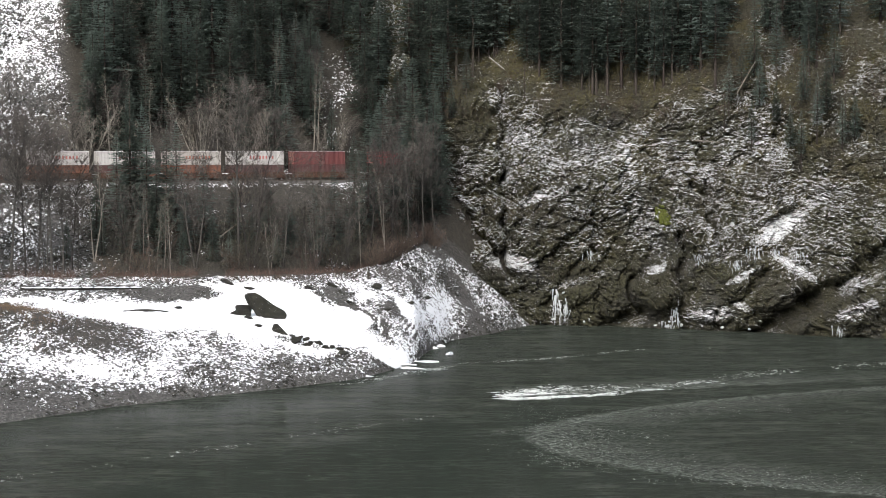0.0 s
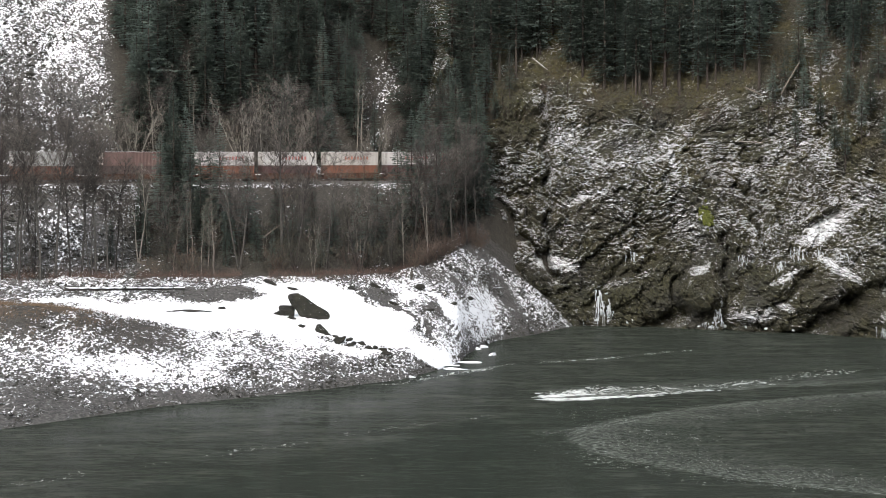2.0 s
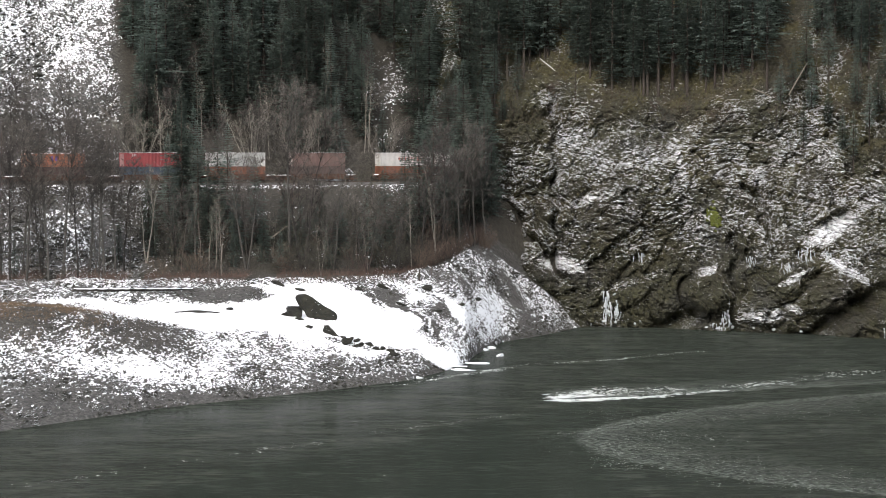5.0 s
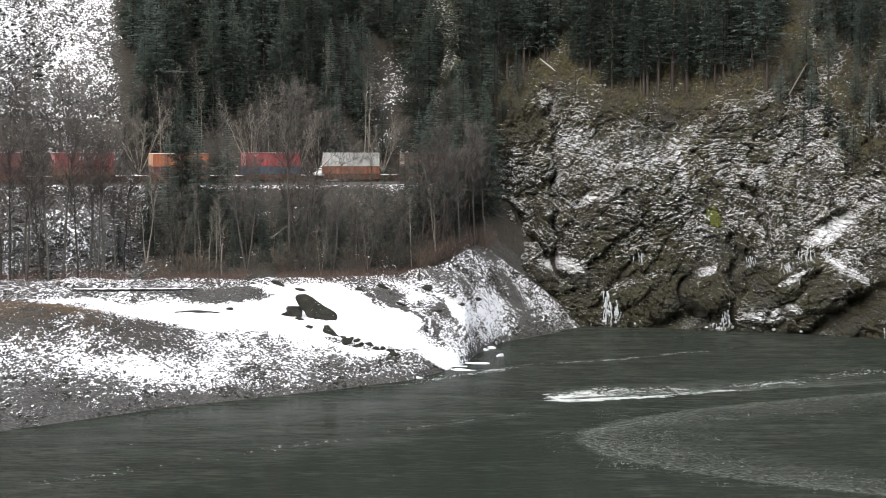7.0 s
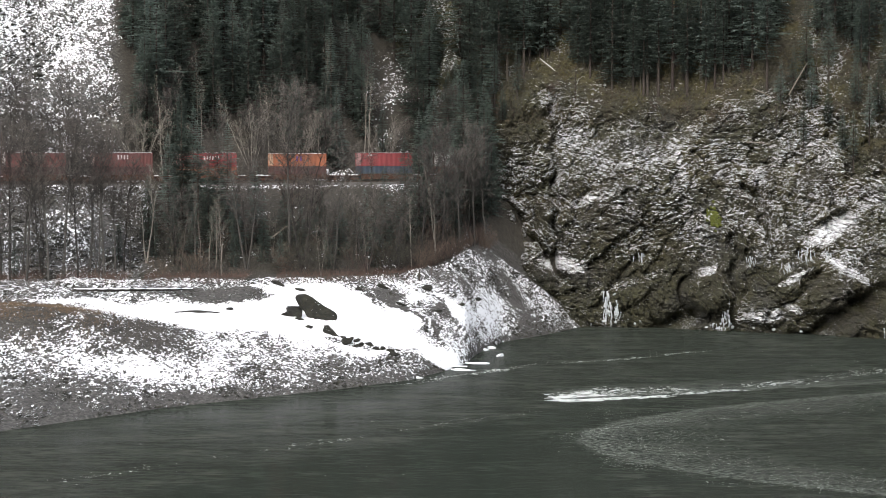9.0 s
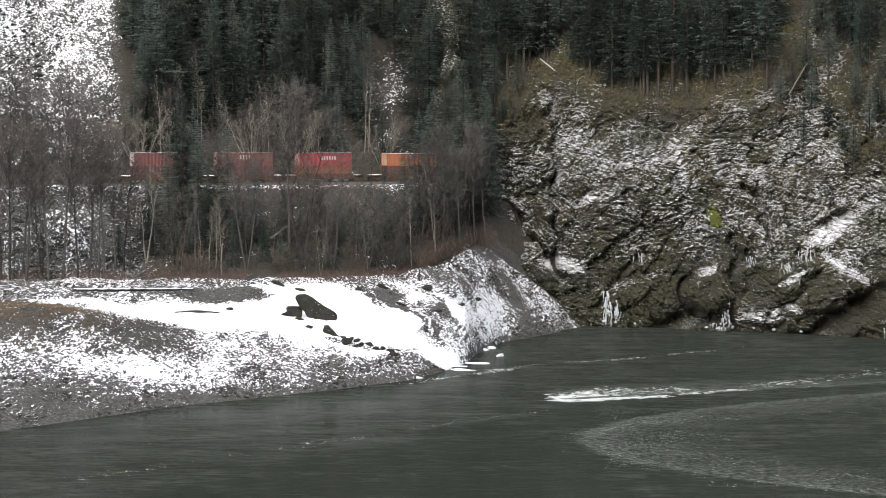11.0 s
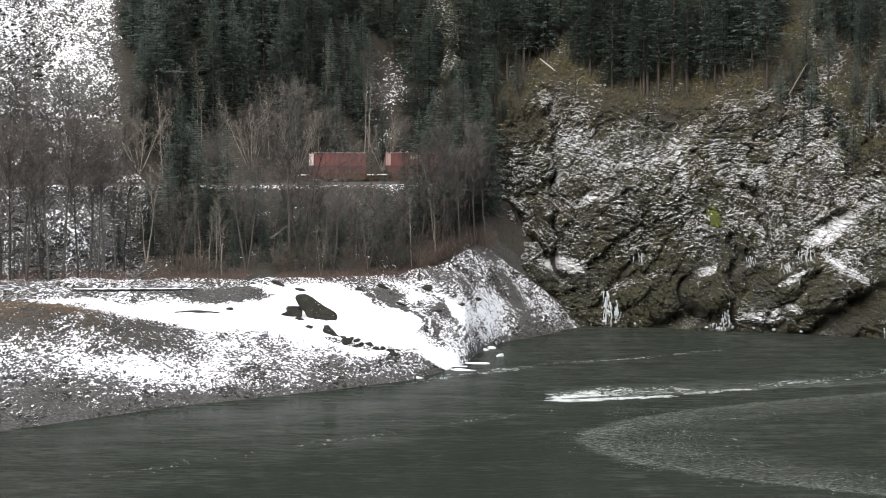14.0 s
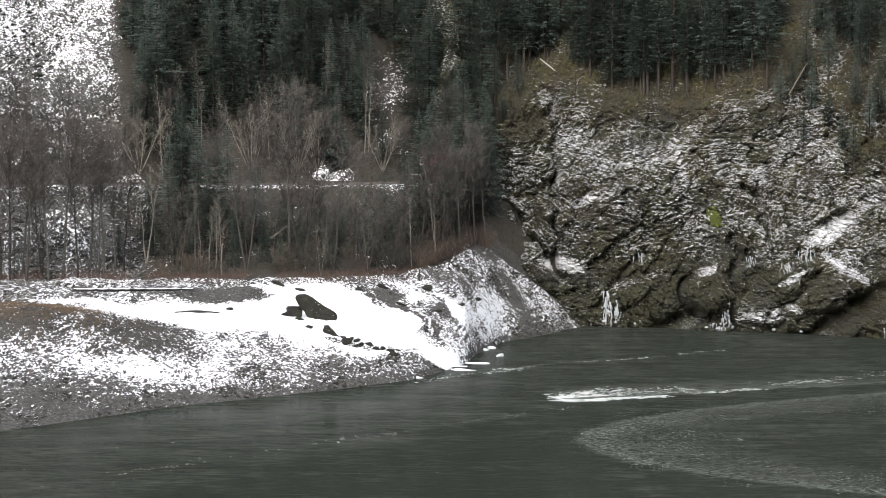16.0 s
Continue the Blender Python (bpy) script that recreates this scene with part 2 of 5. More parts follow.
class Geo:
    """Verts and faces gathered in plain lists."""

    def __init__(self):
        self.v, self.f = [], []

    def tube(self, a, b, ra, rb, sides=4):
        a, b = Vector(a), Vector(b)
        d = (b - a)
        if d.length < 1e-6:
            return
        d.normalize()
        p = d.orthogonal().normalized()
        q = d.cross(p)
        k = len(self.v)
        for c, r in ((a, ra), (b, rb)):
            for i in range(sides):
                w = 2 * math.pi * i / sides
                self.v.append(c + r * (math.cos(w) * p + math.sin(w) * q))
        for i in range(sides):
            j = (i + 1) % sides
            self.f.append((k + i, k + j, k + sides + j, k + sides + i))

    def poly(self, *pts):
        k = len(self.v)
        self.v.extend(pts)
        self.f.append(tuple(range(k, k + len(pts))))

    def box(self, x0, x1, y0, y1, z0, z1):
        k = len(self.v)
        self.v += [(x, y, z) for z in (z0, z1) for y in (y0, y1) for x in (x0, x1)]
        self.f += [tuple(k + i for i in q) for q in ((0, 2, 3, 1), (4, 5, 7, 6), (0, 1, 5, 4), (2, 6, 7, 3), (0, 4, 6, 2), (1, 3, 7, 5))]

    def blob(self, centre, size, rng, rough=0.25, cuts=1):
        bm = bmesh.new()
        bmesh.ops.create_icosphere(bm, subdivisions=cuts, radius=1)
        k = len(self.v)
        o = Vector((rng.uniform(-90, 90), rng.uniform(-90, 90), 0))
        for v in bm.verts:
            w = v.co * (1 + rough * noise.noise(v.co * 1.7 + o) * 2)
            self.v.append((centre[0] + w.x * size[0], centre[1] + w.y * size[1], centre[2] + w.z * size[2]))
        self.f += [tuple(k + v.index for v in f.verts) for f in bm.faces]
        bm.free()

    def pair(self):
        return self.v, self.f


# ---------------------------------------------------------------- lie of the land
TRACK_X, TRACK_Y, TURN = -40.9, 430.0, 30.0
RAIL_Z = 28.0
CT, ST = math.cos(radians(TURN)), math.sin(radians(TURN))


def track_y(x):
    return TRACK_Y + (x - TRACK_X) * ST / CT


def shore_y(x):
    return np.interp(x, [-400, -90, -52.8, -35.7, -14.6, -4.5, 0.3, 3.8, 5.4, 7.8, 10.5, 18, 27, 34],
                     [90, 246, 271.6, 297.7, 320.7, 334, 348, 361, 376, 389, 402, 416, 438, 446])


def bench_y(x):
    return np.interp(x, [-400, -100, -72, -17, 0, 6, 15, 28, 34], [180, 357, 366, 385, 412, 430, 438, 443, 450])


def bench_z(x):
    return np.interp(x, [-100, -72, -17, -7, -1, 3, 6, 9, 12, 17, 22, 27, 30], [13, 12.8, 12.4, 12.2, 13.2, 14.8, 15.9, 14.8, 12.5, 8.9, 4.5, 0.5, 0.0])


def fbm(x, y, z=0.0, octaves=4):
    return noise.fractal(Vector((x, y, z)), 1.0, 2.0, octaves)


def smooth(t):
    t = np.clip(t, 0, 1)
    return t * t * (3 - 2 * t)


def land_z(x, y):
    """Height of the far bank, with the beach, the bench, the railway bed and the hillside."""
    sy, by, bz, ty = shore_y(x), bench_y(x), bench_z(x), track_y(x)
    t = np.clip((y - sy) / np.maximum(by - sy, 4.0), 0, 1)
    beach = bz * (0.12 * np.sqrt(t) + 0.88 * t)
    beach = beach + 3.4 * np.exp(-((x + 61 - (y - 325) * 0.15) / 20.0) ** 2 - ((y - 325) / 14.0) ** 2)
    foot = np.minimum(by + 5, ty - 14)
    rise = smooth((y - foot) / np.maximum(ty - 3.6 - foot, 5.0)) ** 0.85
    z = np.where(y < foot, beach, bz + (RAIL_Z - 0.7 - bz) * rise)
    back = y - ty - 6
    hill = RAIL_Z - 0.7 + np.where(back > 0, np.minimum(back * 0.80, 205 + 0.03 * back) + 6 * (1 - np.exp(-np.maximum(back, 0) / 10)), 0)
    z = np.where(back > 0, hill, z)
    return np.where(y < sy, np.maximum((y - sy) * 0.25, -3.0), z)


def cliff_y(x, z):
    base = np.interp(x, [3.5, 6.6, 8.2, 11, 27, 45, 60, 80, 115, 400], [540, 492, 456, 444, 438, 432, 423, 408, 392, 250])
    back = np.interp(z, [-4, 0, 6, 14, 30, 42, 50, 60, 300], [-1, 0, 0.5, 5, 12, 18, 26, 38, 330])
    return base + back


def set_float(me, name, values):
    a = me.attributes.new(name, "FLOAT", "POINT")
    a.data.foreach_set("value", np.asarray(values, dtype=np.float32))


def grid_mesh(name, pts, nx, ny, material):
    faces = [(j * nx + i, j * nx + i + 1, (j + 1) * nx + i + 1, (j + 1) * nx + i) for j in range(ny - 1) for i in range(nx - 1)]
    return mesh_of(name, pts, faces, material, smooth=True)


# ---------------------------------------------------------------- land, cliff and river
def oval(u, v, u0, v0, a, b, turn=0.0):
    """1 in the middle of an oval patch, fading out at its rim."""
    c, s = math.cos(radians(turn)), math.sin(radians(turn))
    p, q = (u - u0) * c + (v - v0) * s, -(u - u0) * s + (v - v0) * c
    return np.exp(-((p / a) ** 2 + (q / b) ** 2) ** 2)


def cover_turf(x, y):
    """How far snow covers the far bank, and where brown turf shows."""
    sy, by, ty = shore_y(x), bench_y(x), track_y(x)
    t = np.clip((y - sy) / np.maximum(by - sy, 4.0), 0, 2)
    x0, y0 = x, y
    x, y = x + 1.0 * np.sin(y * 0.37) + 0.7 * np.sin(x * 0.9 + y * 0.21) + 0.4 * np.sin(x * 2.3 - y * 0.7), y + 1.2 * np.sin(x * 0.5 + 1)
    c = 0.44 + 0.13 * smooth((t - 0.01) / 0.07) + 0.05 * smooth((t - 0.16) / 0.1)
    c = c + 0.45 * oval(x, y, -29, 351, 24, 9, 16) + 0.40 * oval(x, y, -17, 366, 13, 12, 10) + 0.22 * oval(x, y, -9, 348, 13, 5, 38) + 0.35 * oval(x, y, 0.5, 353, 7, 3.2, 50)
    c = c + 0.30 * oval(x, y, -52, 351, 11, 3.0, 0) + 0.12 * oval(x, y, -40, 312, 10, 6, 35) + 0.14 * oval(x, y, -2, 388, 9, 8, 40)
    c = c - 0.5 * oval(x, y, -34.5, 366, 6.5, 4.6, 10) - 0.20 * oval(x, y, -8.5, 379, 8.5, 1.6, 100) - 0.10 * oval(x, y, -2, 383, 12, 1.8, 104)
    c = c - 0.10 * oval(x, y, 2, 392, 16, 2.2, 108) - 0.13 * oval(x, y, 12.5, 424, 26, 4.5, 118) - 0.3 * oval(x, y, -12.5, 345, 5.5, 1.6, 25) - 0.3 * oval(x, y, -3, 350, 5, 0.9, 48)
    c = c - 0.4 * oval(x, y, -6, 372, 9, 0.9, 110) - 0.3 * oval(x, y, 1, 380, 10, 1.1, 112) - 0.12 * oval(x, y, 5, 398, 12, 1.2, 115) - 0.5 * oval(x, y, -1, 366, 6, 0.8, 105) - 0.35 * oval(x, y, -11, 374, 6, 0.9, 100)
    c = c + 0.02 * smooth((x - 1) / 6) * smooth((t - 0.25) / 0.2)
    c = c - 0.03 - 0.03 * smooth((-38 - x) / 10) * smooth((0.42 - t) / 0.1) - 0.02 * smooth((-46 - x) / 8) * smooth((0.3 - t) / 0.1)
    c = c + 0.05 * smooth((x + 38) / 5) * smooth((-6 - x) / 5) * smooth((0.5 - t) / 0.15) * smooth((t - 0.06) / 0.1)
    c = c + 0.11 * smooth((x + 1) / 4) * smooth((15 - x) / 4) * smooth((0.6 - t) / 0.25)
    x, y = x0, y0
    mound = oval(x, y, -58, 329, 23, 16)
    c = c - 0.09 * mound
    c = np.where(t >= 1.0, 0.515 - 0.07 * smooth((x + 54) / 4) * smooth((ty - 9 - y) / 3) + 0.05 * smooth((x + 2) / 6) - 0.3 * smooth((x - 5) / 3) * smooth((t - 1.04) / 0.1), c)
    c = np.where(y > ty - 9, 0.575 - 0.2 * smooth((x + 2) / 4), c)
    c = np.where(y > ty + 3, 0.40, c)
    back = y - ty
    scree = smooth((-56 - 0.19 * back - x) / 4)
    c = np.where(back > 9, 0.40 + (0.13 + 0.095 * smooth((back - 22) / 14)) * scree + 0.11 * oval(x, back, -11, 24, 7, 12), c)
    turf = np.clip(mound * 0.75 + 0.85 * smooth((t - 0.96) / 0.05) * (1 - scree) * (1 - 0.7 * smooth(x / 5) * (t < 1.3)), 0, 1)
    return c, turf


def land():
    xs = np.concatenate([np.arange(-420, -116, 8.0), np.arange(-116, 36, 0.55), np.arange(36, 420, 16.0)])
    ts = np.concatenate([np.linspace(-0.25, 0, 8)[:-1], np.linspace(0, 1, 210)[:-1], np.linspace(1, 2, 76)[:-1], np.linspace(2, 3, 12)[:-1],
                         3 + np.linspace(0, 1, 80) ** 1.5, [4.6, 6.0, 9.0]])
    X = np.tile(xs, (len(ts), 1))
    sy, by, ty = shore_y(xs), bench_y(xs), track_y(xs)
    T = ts[:, None]
    Y = np.where(T < 1, sy + T * (by - sy), np.where(T < 2, by + (T - 1) * (ty - 4 - by), np.where(T < 3, ty - 4 + (T - 2) * 10, ty + 6 + (T - 3) * 260)))
    Z = land_z(X, Y)
    C, U = cover_turf(X, Y)
    pts = []
    hill = (Y > ty + 6)
    bed = (Y > ty - 4) & (Y <= ty + 6)
    for x, y, z, h, b in zip(X.ravel(), Y.ravel(), Z.ravel(), hill.ravel(), bed.ravel()):
        k = 0.15 if b else (2.2 if h else 0.5)
        d = k * fbm(x * (0.08 if h else 0.16), y * (0.08 if h else 0.16), 3.0, 5) + 0.16 * fbm(x * 0.9, y * 0.9, 7.0, 3) * (0 if b else 1)
        if z < 0.6:
            d *= max(0.0, z / 0.6) * 0.6
        pts.append((x, y, z + d))
    me = grid_mesh("ground", pts, len(xs), len(ts), M_GROUND)
    set_float(me, "cover", C.ravel())
    set_float(me, "turf", U.ravel())
    return tagged(new("ground", me), "snowy gravel beach and wooded hillside of the far bank", "ground", kind="structure")


def facets(u, v, size, seed, tall=0.75):
    """Broken rock: blocks that stand out by chance and lean by chance, with cracks between."""
    p = Vector((u / size, v / (size * tall), seed))
    d, cells = noise.voronoi(p)
    c = cells[0]
    r = noise.cell_vector(c * 13.7)
    return 0.7 * r.x + (p.x - c.x) * r.y * 1.7 + (p.y - c.y) * (r.z * 1.5 - 0.6) - 0.55 * math.exp(-(d[1] - d[0]) * 9)


# Clefts in the rock: from, to (along the face and up), width and depth.
CLEFTS = [(21.5, 46, 22.0, 28, 1.0, 3.0), (22.0, 28, 22.5, 8, 1.1, 3.2), (11.0, 25, 23.5, 9, 0.9, 2.6), (41.0, 0.5, 47.5, 3.0, 1.4, 4.0), (45.0, 4.5, 46.5, 9.0, 0.7, 3.0), (55.5, 17, 54.5, 0, 1.3, 3.0),
          (66, -1, 76, 5.5, 1.6, 4.0), (76, 5.5, 90, 15, 1.8, 4.0), (58, 27, 61, 17, 0.9, 2.0), (30, 4, 38, 14, 0.8, 1.8), (14, 4, 28, 6.5, 1.4, 2.4), (61, 3, 70, 11, 0.8, 2.0)]
# Swellings: middle, half sizes, how far they stand out.
SWELLS = [(49.9, 7.6, 3.6, 4.2, 4.2), (38, 29, 12, 9, 3.0), (69, 9, 7, 5, 2.2), (29, 19, 6, 6, 1.8), (60, 3.5, 3.5, 2.5, 2.0), (83, 4, 5, 4, 2.0), (46, 4.0, 3.0, 2.0, 1.2)]


def cliff():
    xs = np.concatenate([np.linspace(3.5, 12, 44)[:-1], np.arange(12, 96, 0.25), np.arange(96, 400, 7.0)])
    zs = np.concatenate([np.arange(-3, 60, 0.24), np.arange(60, 120, 1.2), np.arange(120, 260, 9)])
    X, Z = np.meshgrid(xs, zs)
    Y = cliff_y(X, Z)
    shape = np.zeros_like(X)
    for x0, z0, x1, z1, w, d in CLEFTS:
        ex, ez = x1 - x0, z1 - z0
        wob = 0.7 * np.sin(Z * 0.9 + x0) + 0.5 * np.sin(X * 1.3 + z0)
        f = np.clip(((X - x0) * ex + (Z - z0) * ez) / (ex * ex + ez * ez), 0, 1)
        dist = np.hypot(X - x0 - f * ex + wob, Z - z0 - f * ez)
        shape -= 1.5 * d * np.exp(-(dist / w) ** 2)
    for x0, z0, a, b, d in SWELLS:
        q = np.clip(1 - ((X - x0) / a) ** 2 - ((Z - z0) / b) ** 2, 0, 1)
        shape += d * np.sqrt(q)
    for x0, z0, a, b, turn in ((71.7, 19.0, 5.2, 2.2, 38), (23.8, 11.7, 4.2, 1.8, -12)):
        shape -= (Z - z0 + 1.5) * 1.3 * oval(X, Z, x0, z0, a, b, turn)
    cov = 1.15 * oval(X, Z, 71.7, 19.0, 4.8, 1.6, 38) + 0.85 * oval(X, Z, 23.8, 11.7, 4.2, 1.6, -12) + 0.25 * oval(X, Z, 20.5, 45, 1.6, 5.0, 8)
    cov += 0.35 * oval(X, Z, 46, 31, 0.8, 4, 10) + 0.3 * oval(X, Z, 14.2, 33, 1.0, 4, -10) + 0.02 * oval(X, Z, 82, 45, 9, 8) + 0.12 * oval(X, Z, 60, 30, 9, 9) + 0.2 * oval(X, Z, 13, 17, 3, 10) + 0.4 * oval(X, Z, 84, 9.5, 4, 1.2, 30)
    for x0, z0, a, b, turn, k in ((59, 3, 4, 1.3, 10, 0.45), (65, 4.6, 2.5, 0.6, -25, 0.5), (65, 10.2, 3.6, 0.6, 30, 0.45), (50.5, 11.2, 2.2, 0.6, 25, 0.3), (83, 5, 4, 1.1, 25, 0.45),
                                  (36, 8.5, 6, 0.8, 18, 0.3), (74, 12, 5, 0.8, -35, 0.35), (27, 24, 6, 1.0, 20, 0.25), (40, 33, 9, 2.0, 15, 0.15)):
        cov += 1.7 * k * oval(X, Z, x0, z0, a, b, turn)
    cov -= 0.25 * smooth((15 - Z) / 6) + 0.25 * oval(X, Z, 14.5, 38, 5.5, 9) + 0.12 * smooth((X - 70) / 10) * smooth((Z - 22) / 8) + 0.10 * oval(X, Z, 44, 9, 16, 7)
    pts, turf, cover = [], [], []
    for x, z, y, s, cv in zip(X.ravel(), Z.ravel(), Y.ravel(), shape.ravel(), cov.ravel()):
        wx, wz = x + 1.2 * noise.noise(Vector((x * 0.2, z * 0.2, 3))), z + 1.8 * noise.noise(Vector((x * 0.2, z * 0.2, 8))) + 6 * noise.noise(Vector((x * 0.05, z * 0.05, 12)))
        big = fbm(x * 0.04, z * 0.06, 1.0, 3) * 2.6
        d = s + big
        upper = max(0.0, min(1.0, (z - 40 - 0.06 * abs(x - 40) - 6 * fbm(x * 0.07, 0.0, 4.0, 3)) / 5))
        soft = 1 - 0.75 * upper
        d += 1.1 * soft * facets(wx, wz, 6.5, 0.3)
        if z < 62:
            rise = wz * 0.5 + 0.12 * x + 2.2 * noise.noise(Vector((x * 0.12, z * 0.12, 21.0)))
            step = (rise - math.floor(rise))
            ledge = max(0.0, min(1.0, 0.45 + 1.6 * noise.noise(Vector((x * 0.11, z * 0.16, 44.0)))))
            rise2 = rise * 2.7 + 0.25 * x * 0.3 + 0.8 * noise.noise(Vector((x * 0.4, z * 0.4, 33.0)))
            step2 = rise2 - math.floor(rise2)
            d += soft * (0.95 * facets(wx, wz, 2.6, 4.3) + (0.42 + 0.25 * max(0.0, min(1.0, (16 - z) / 6))) * facets(wx, wz, 0.95, 9.3) + 0.50 * ledge * (0.5 - step) + 0.16 * (0.5 - step2)) + 0.5 * fbm(x * 1.1, z * 1.5, 2.0, 3)
        k = (0.35 if z > 60 else 1.0) * min(1.0, max(0.15, (x - 3.5) / 7))
        edge = max(0.0, 1 - abs(x - 8.5) / 5) * 2.6
        pts.append((x + edge * fbm(z * 0.13, 2.0, 77.0, 4), y - d * k, z))
        turf.append((0.35 + 0.65 * min(1.0, max(0.0, (z - 10) / 6))) * max(upper * (0.95 if x < 74 else 0.75), min(0.85, max(0.0, 0.25 + 0.4 * min(1.0, max(0.0, (x - 52) / 10)) * min(1.0, max(0.0, (z - 16) / 6)) + 2.0 * fbm(x * 0.09, z * 0.12, 14.0, 4)))))
        cover.append(cv - 0.5 * max(0.0, min(1.0, (11.5 - x) / 2)) - 0.34 * upper * (1 if x < 72 else 0.35))
    me = grid_mesh("cliff", pts, len(xs), len(zs), M_ROCK)
    me.shade_flat()
    set_float(me, "cover", cover)
    set_float(me, "turf", turf)
    return tagged(new("rock_cliff", me), "dark mossy rock cliff dusted with snow, falling into the river", "cliff", kind="structure")


def flat_grid(name, x0, x1, y0, y1, nx, ny, height, material):
    xs, ys = np.linspace(x0, x1, nx), np.linspace(y0, y1, ny)
    return grid_mesh(name, [(x, y, height(x, y)) for y in ys for x in xs], nx, ny, material)


land()
cliff()
tagged(new("river", flat_grid("river", -1500, 1500, 60, 460, 61, 21, lambda x, y: 0.0, M_WATER)), "dark green river with ripples and drifting foam", "river", kind="structure")


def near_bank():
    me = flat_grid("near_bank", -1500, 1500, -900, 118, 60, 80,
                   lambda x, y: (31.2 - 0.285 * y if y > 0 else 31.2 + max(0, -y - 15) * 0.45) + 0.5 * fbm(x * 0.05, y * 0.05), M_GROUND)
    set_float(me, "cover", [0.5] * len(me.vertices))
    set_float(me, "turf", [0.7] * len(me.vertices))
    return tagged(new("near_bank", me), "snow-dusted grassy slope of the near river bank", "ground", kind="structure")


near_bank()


# ---------------------------------------------------------------- railway
def on_track(s, side=0.0, z=0.0):
    """The pose of a thing on the track: s metres along, its x axis along the way of the train."""
    return pose(TRACK_X + s * CT - side * ST, TRACK_Y + s * ST + side * CT, RAIL_Z + z, 0, 0, TURN)


def railway():
    g = Geo()
    s0, s1 = -320.0, 62.0
    bed = new("track_bed", mesh_of("track_bed", [(s0, -3.2, -0.95), (s0, -1.7, -0.22), (s0, 1.7, -0.22), (s0, 3.2, -0.95),
                                                 (s1, -3.2, -0.95), (s1, -1.7, -0.22), (s1, 1.7, -0.22), (s1, 3.2, -0.95)],
                                   [(0, 4, 5, 1), (1, 5, 6, 2), (2, 6, 7, 3), (0, 1, 2, 3), (4, 7, 6, 5)], M_BALLAST))
    bed.matrix_world = on_track(0)
    tagged(bed, "grey stone ballast bed of a single railway track", "track bed", kind="structure")
    k = -110.0
    sl = Geo()
    while k < 58:
        sl.box(k, k + 0.23, -1.3, 1.3, -0.24, -0.15)
        k += 0.6
    part("sleepers", sl.pair(), M_SLEEPER, bed)
    for side in (-0.76, 0.76):
        g = Geo()
        g.box(s0, s1, side - 0.035, side + 0.035, -0.05, 0.0)
        g.box(s0, s1, side - 0.012, side + 0.012, -0.13, -0.05)
        g.box(s0, s1, side - 0.07, side + 0.07, -0.15, -0.13)
        part("rail", g.pair(), M_STEEL, bed, "rusty steel rail")


railway()

PAINT = {}


def paint(colour):
    if colour not in PAINT:
        m, n, l, b = mat("container_paint")
        v = mapped(n, l, (1, 1, 1), own=True)
        f = nz(n, l, mapped(n, l, (0.5, 0.5, 0.25), own=True), 1.3, 6, 0.7)
        rust = ramp(n, l, nz(n, l, v, 1.5, 8, 0.75), (0.62, grey(0)), (0.72, grey(0.7)))
        c = ramp(n, l, f, (0.3, tuple(k * 0.72 for k in colour)), (0.7, tuple(min(1, k * 1.12) for k in colour)))
        l.new(mixc(n, l, rust, c, (0.09, 0.05, 0.035)), b.inputs["Base Color"])
        b.inputs["Roughness"].default_value = 0.55
        PAINT[colour] = m
    return PAINT[colour]


RED, MAROON, ORANGE, WHITE, GREYW, BROWN, TEAL, GREEN, NAVY = ((0.215, 0.038, 0.042), (0.125, 0.046, 0.042), (0.30, 0.105, 0.052), (0.44, 0.43, 0.42),
                                                              (0.37, 0.38, 0.37), (0.13, 0.08, 0.07), (0.045, 0.085, 0.13), (0.04, 0.12, 0.07), (0.05, 0.06, 0.12))
M_FRAME = plain("car_steel", (0.10, 0.06, 0.045), 0.7, 0.2, 0.4, 2)
M_TYRE = plain("wheel_steel", (0.06, 0.05, 0.045), 0.5, 0.6, 0.3, 4)
LONG, WIDE = 11.3, 2.44


def wavy(g, x0, x1, y, z0, z1, out, pitch=0.28, depth=0.045):
    """A corrugated steel wall from x0 to x1 at y."""
    x, pts = x0, []
    while x < x1 - pitch:
        pts += [(x, 0), (x + pitch * 0.3, 0), (x + pitch * 0.5, -depth), (x + pitch * 0.8, -depth)]
        x += pitch
    pts.append((x1, 0))
    k = len(g.v)
    for px, d in pts:
        g.v += [(px, y + out * d, z0), (px, y + out * d, z1)]
    for i in range(len(pts) - 1):
        a = k + 2 * i
        g.f.append((a, a + 2, a + 3, a + 1) if out < 0 else (a, a + 1, a + 3, a + 2))


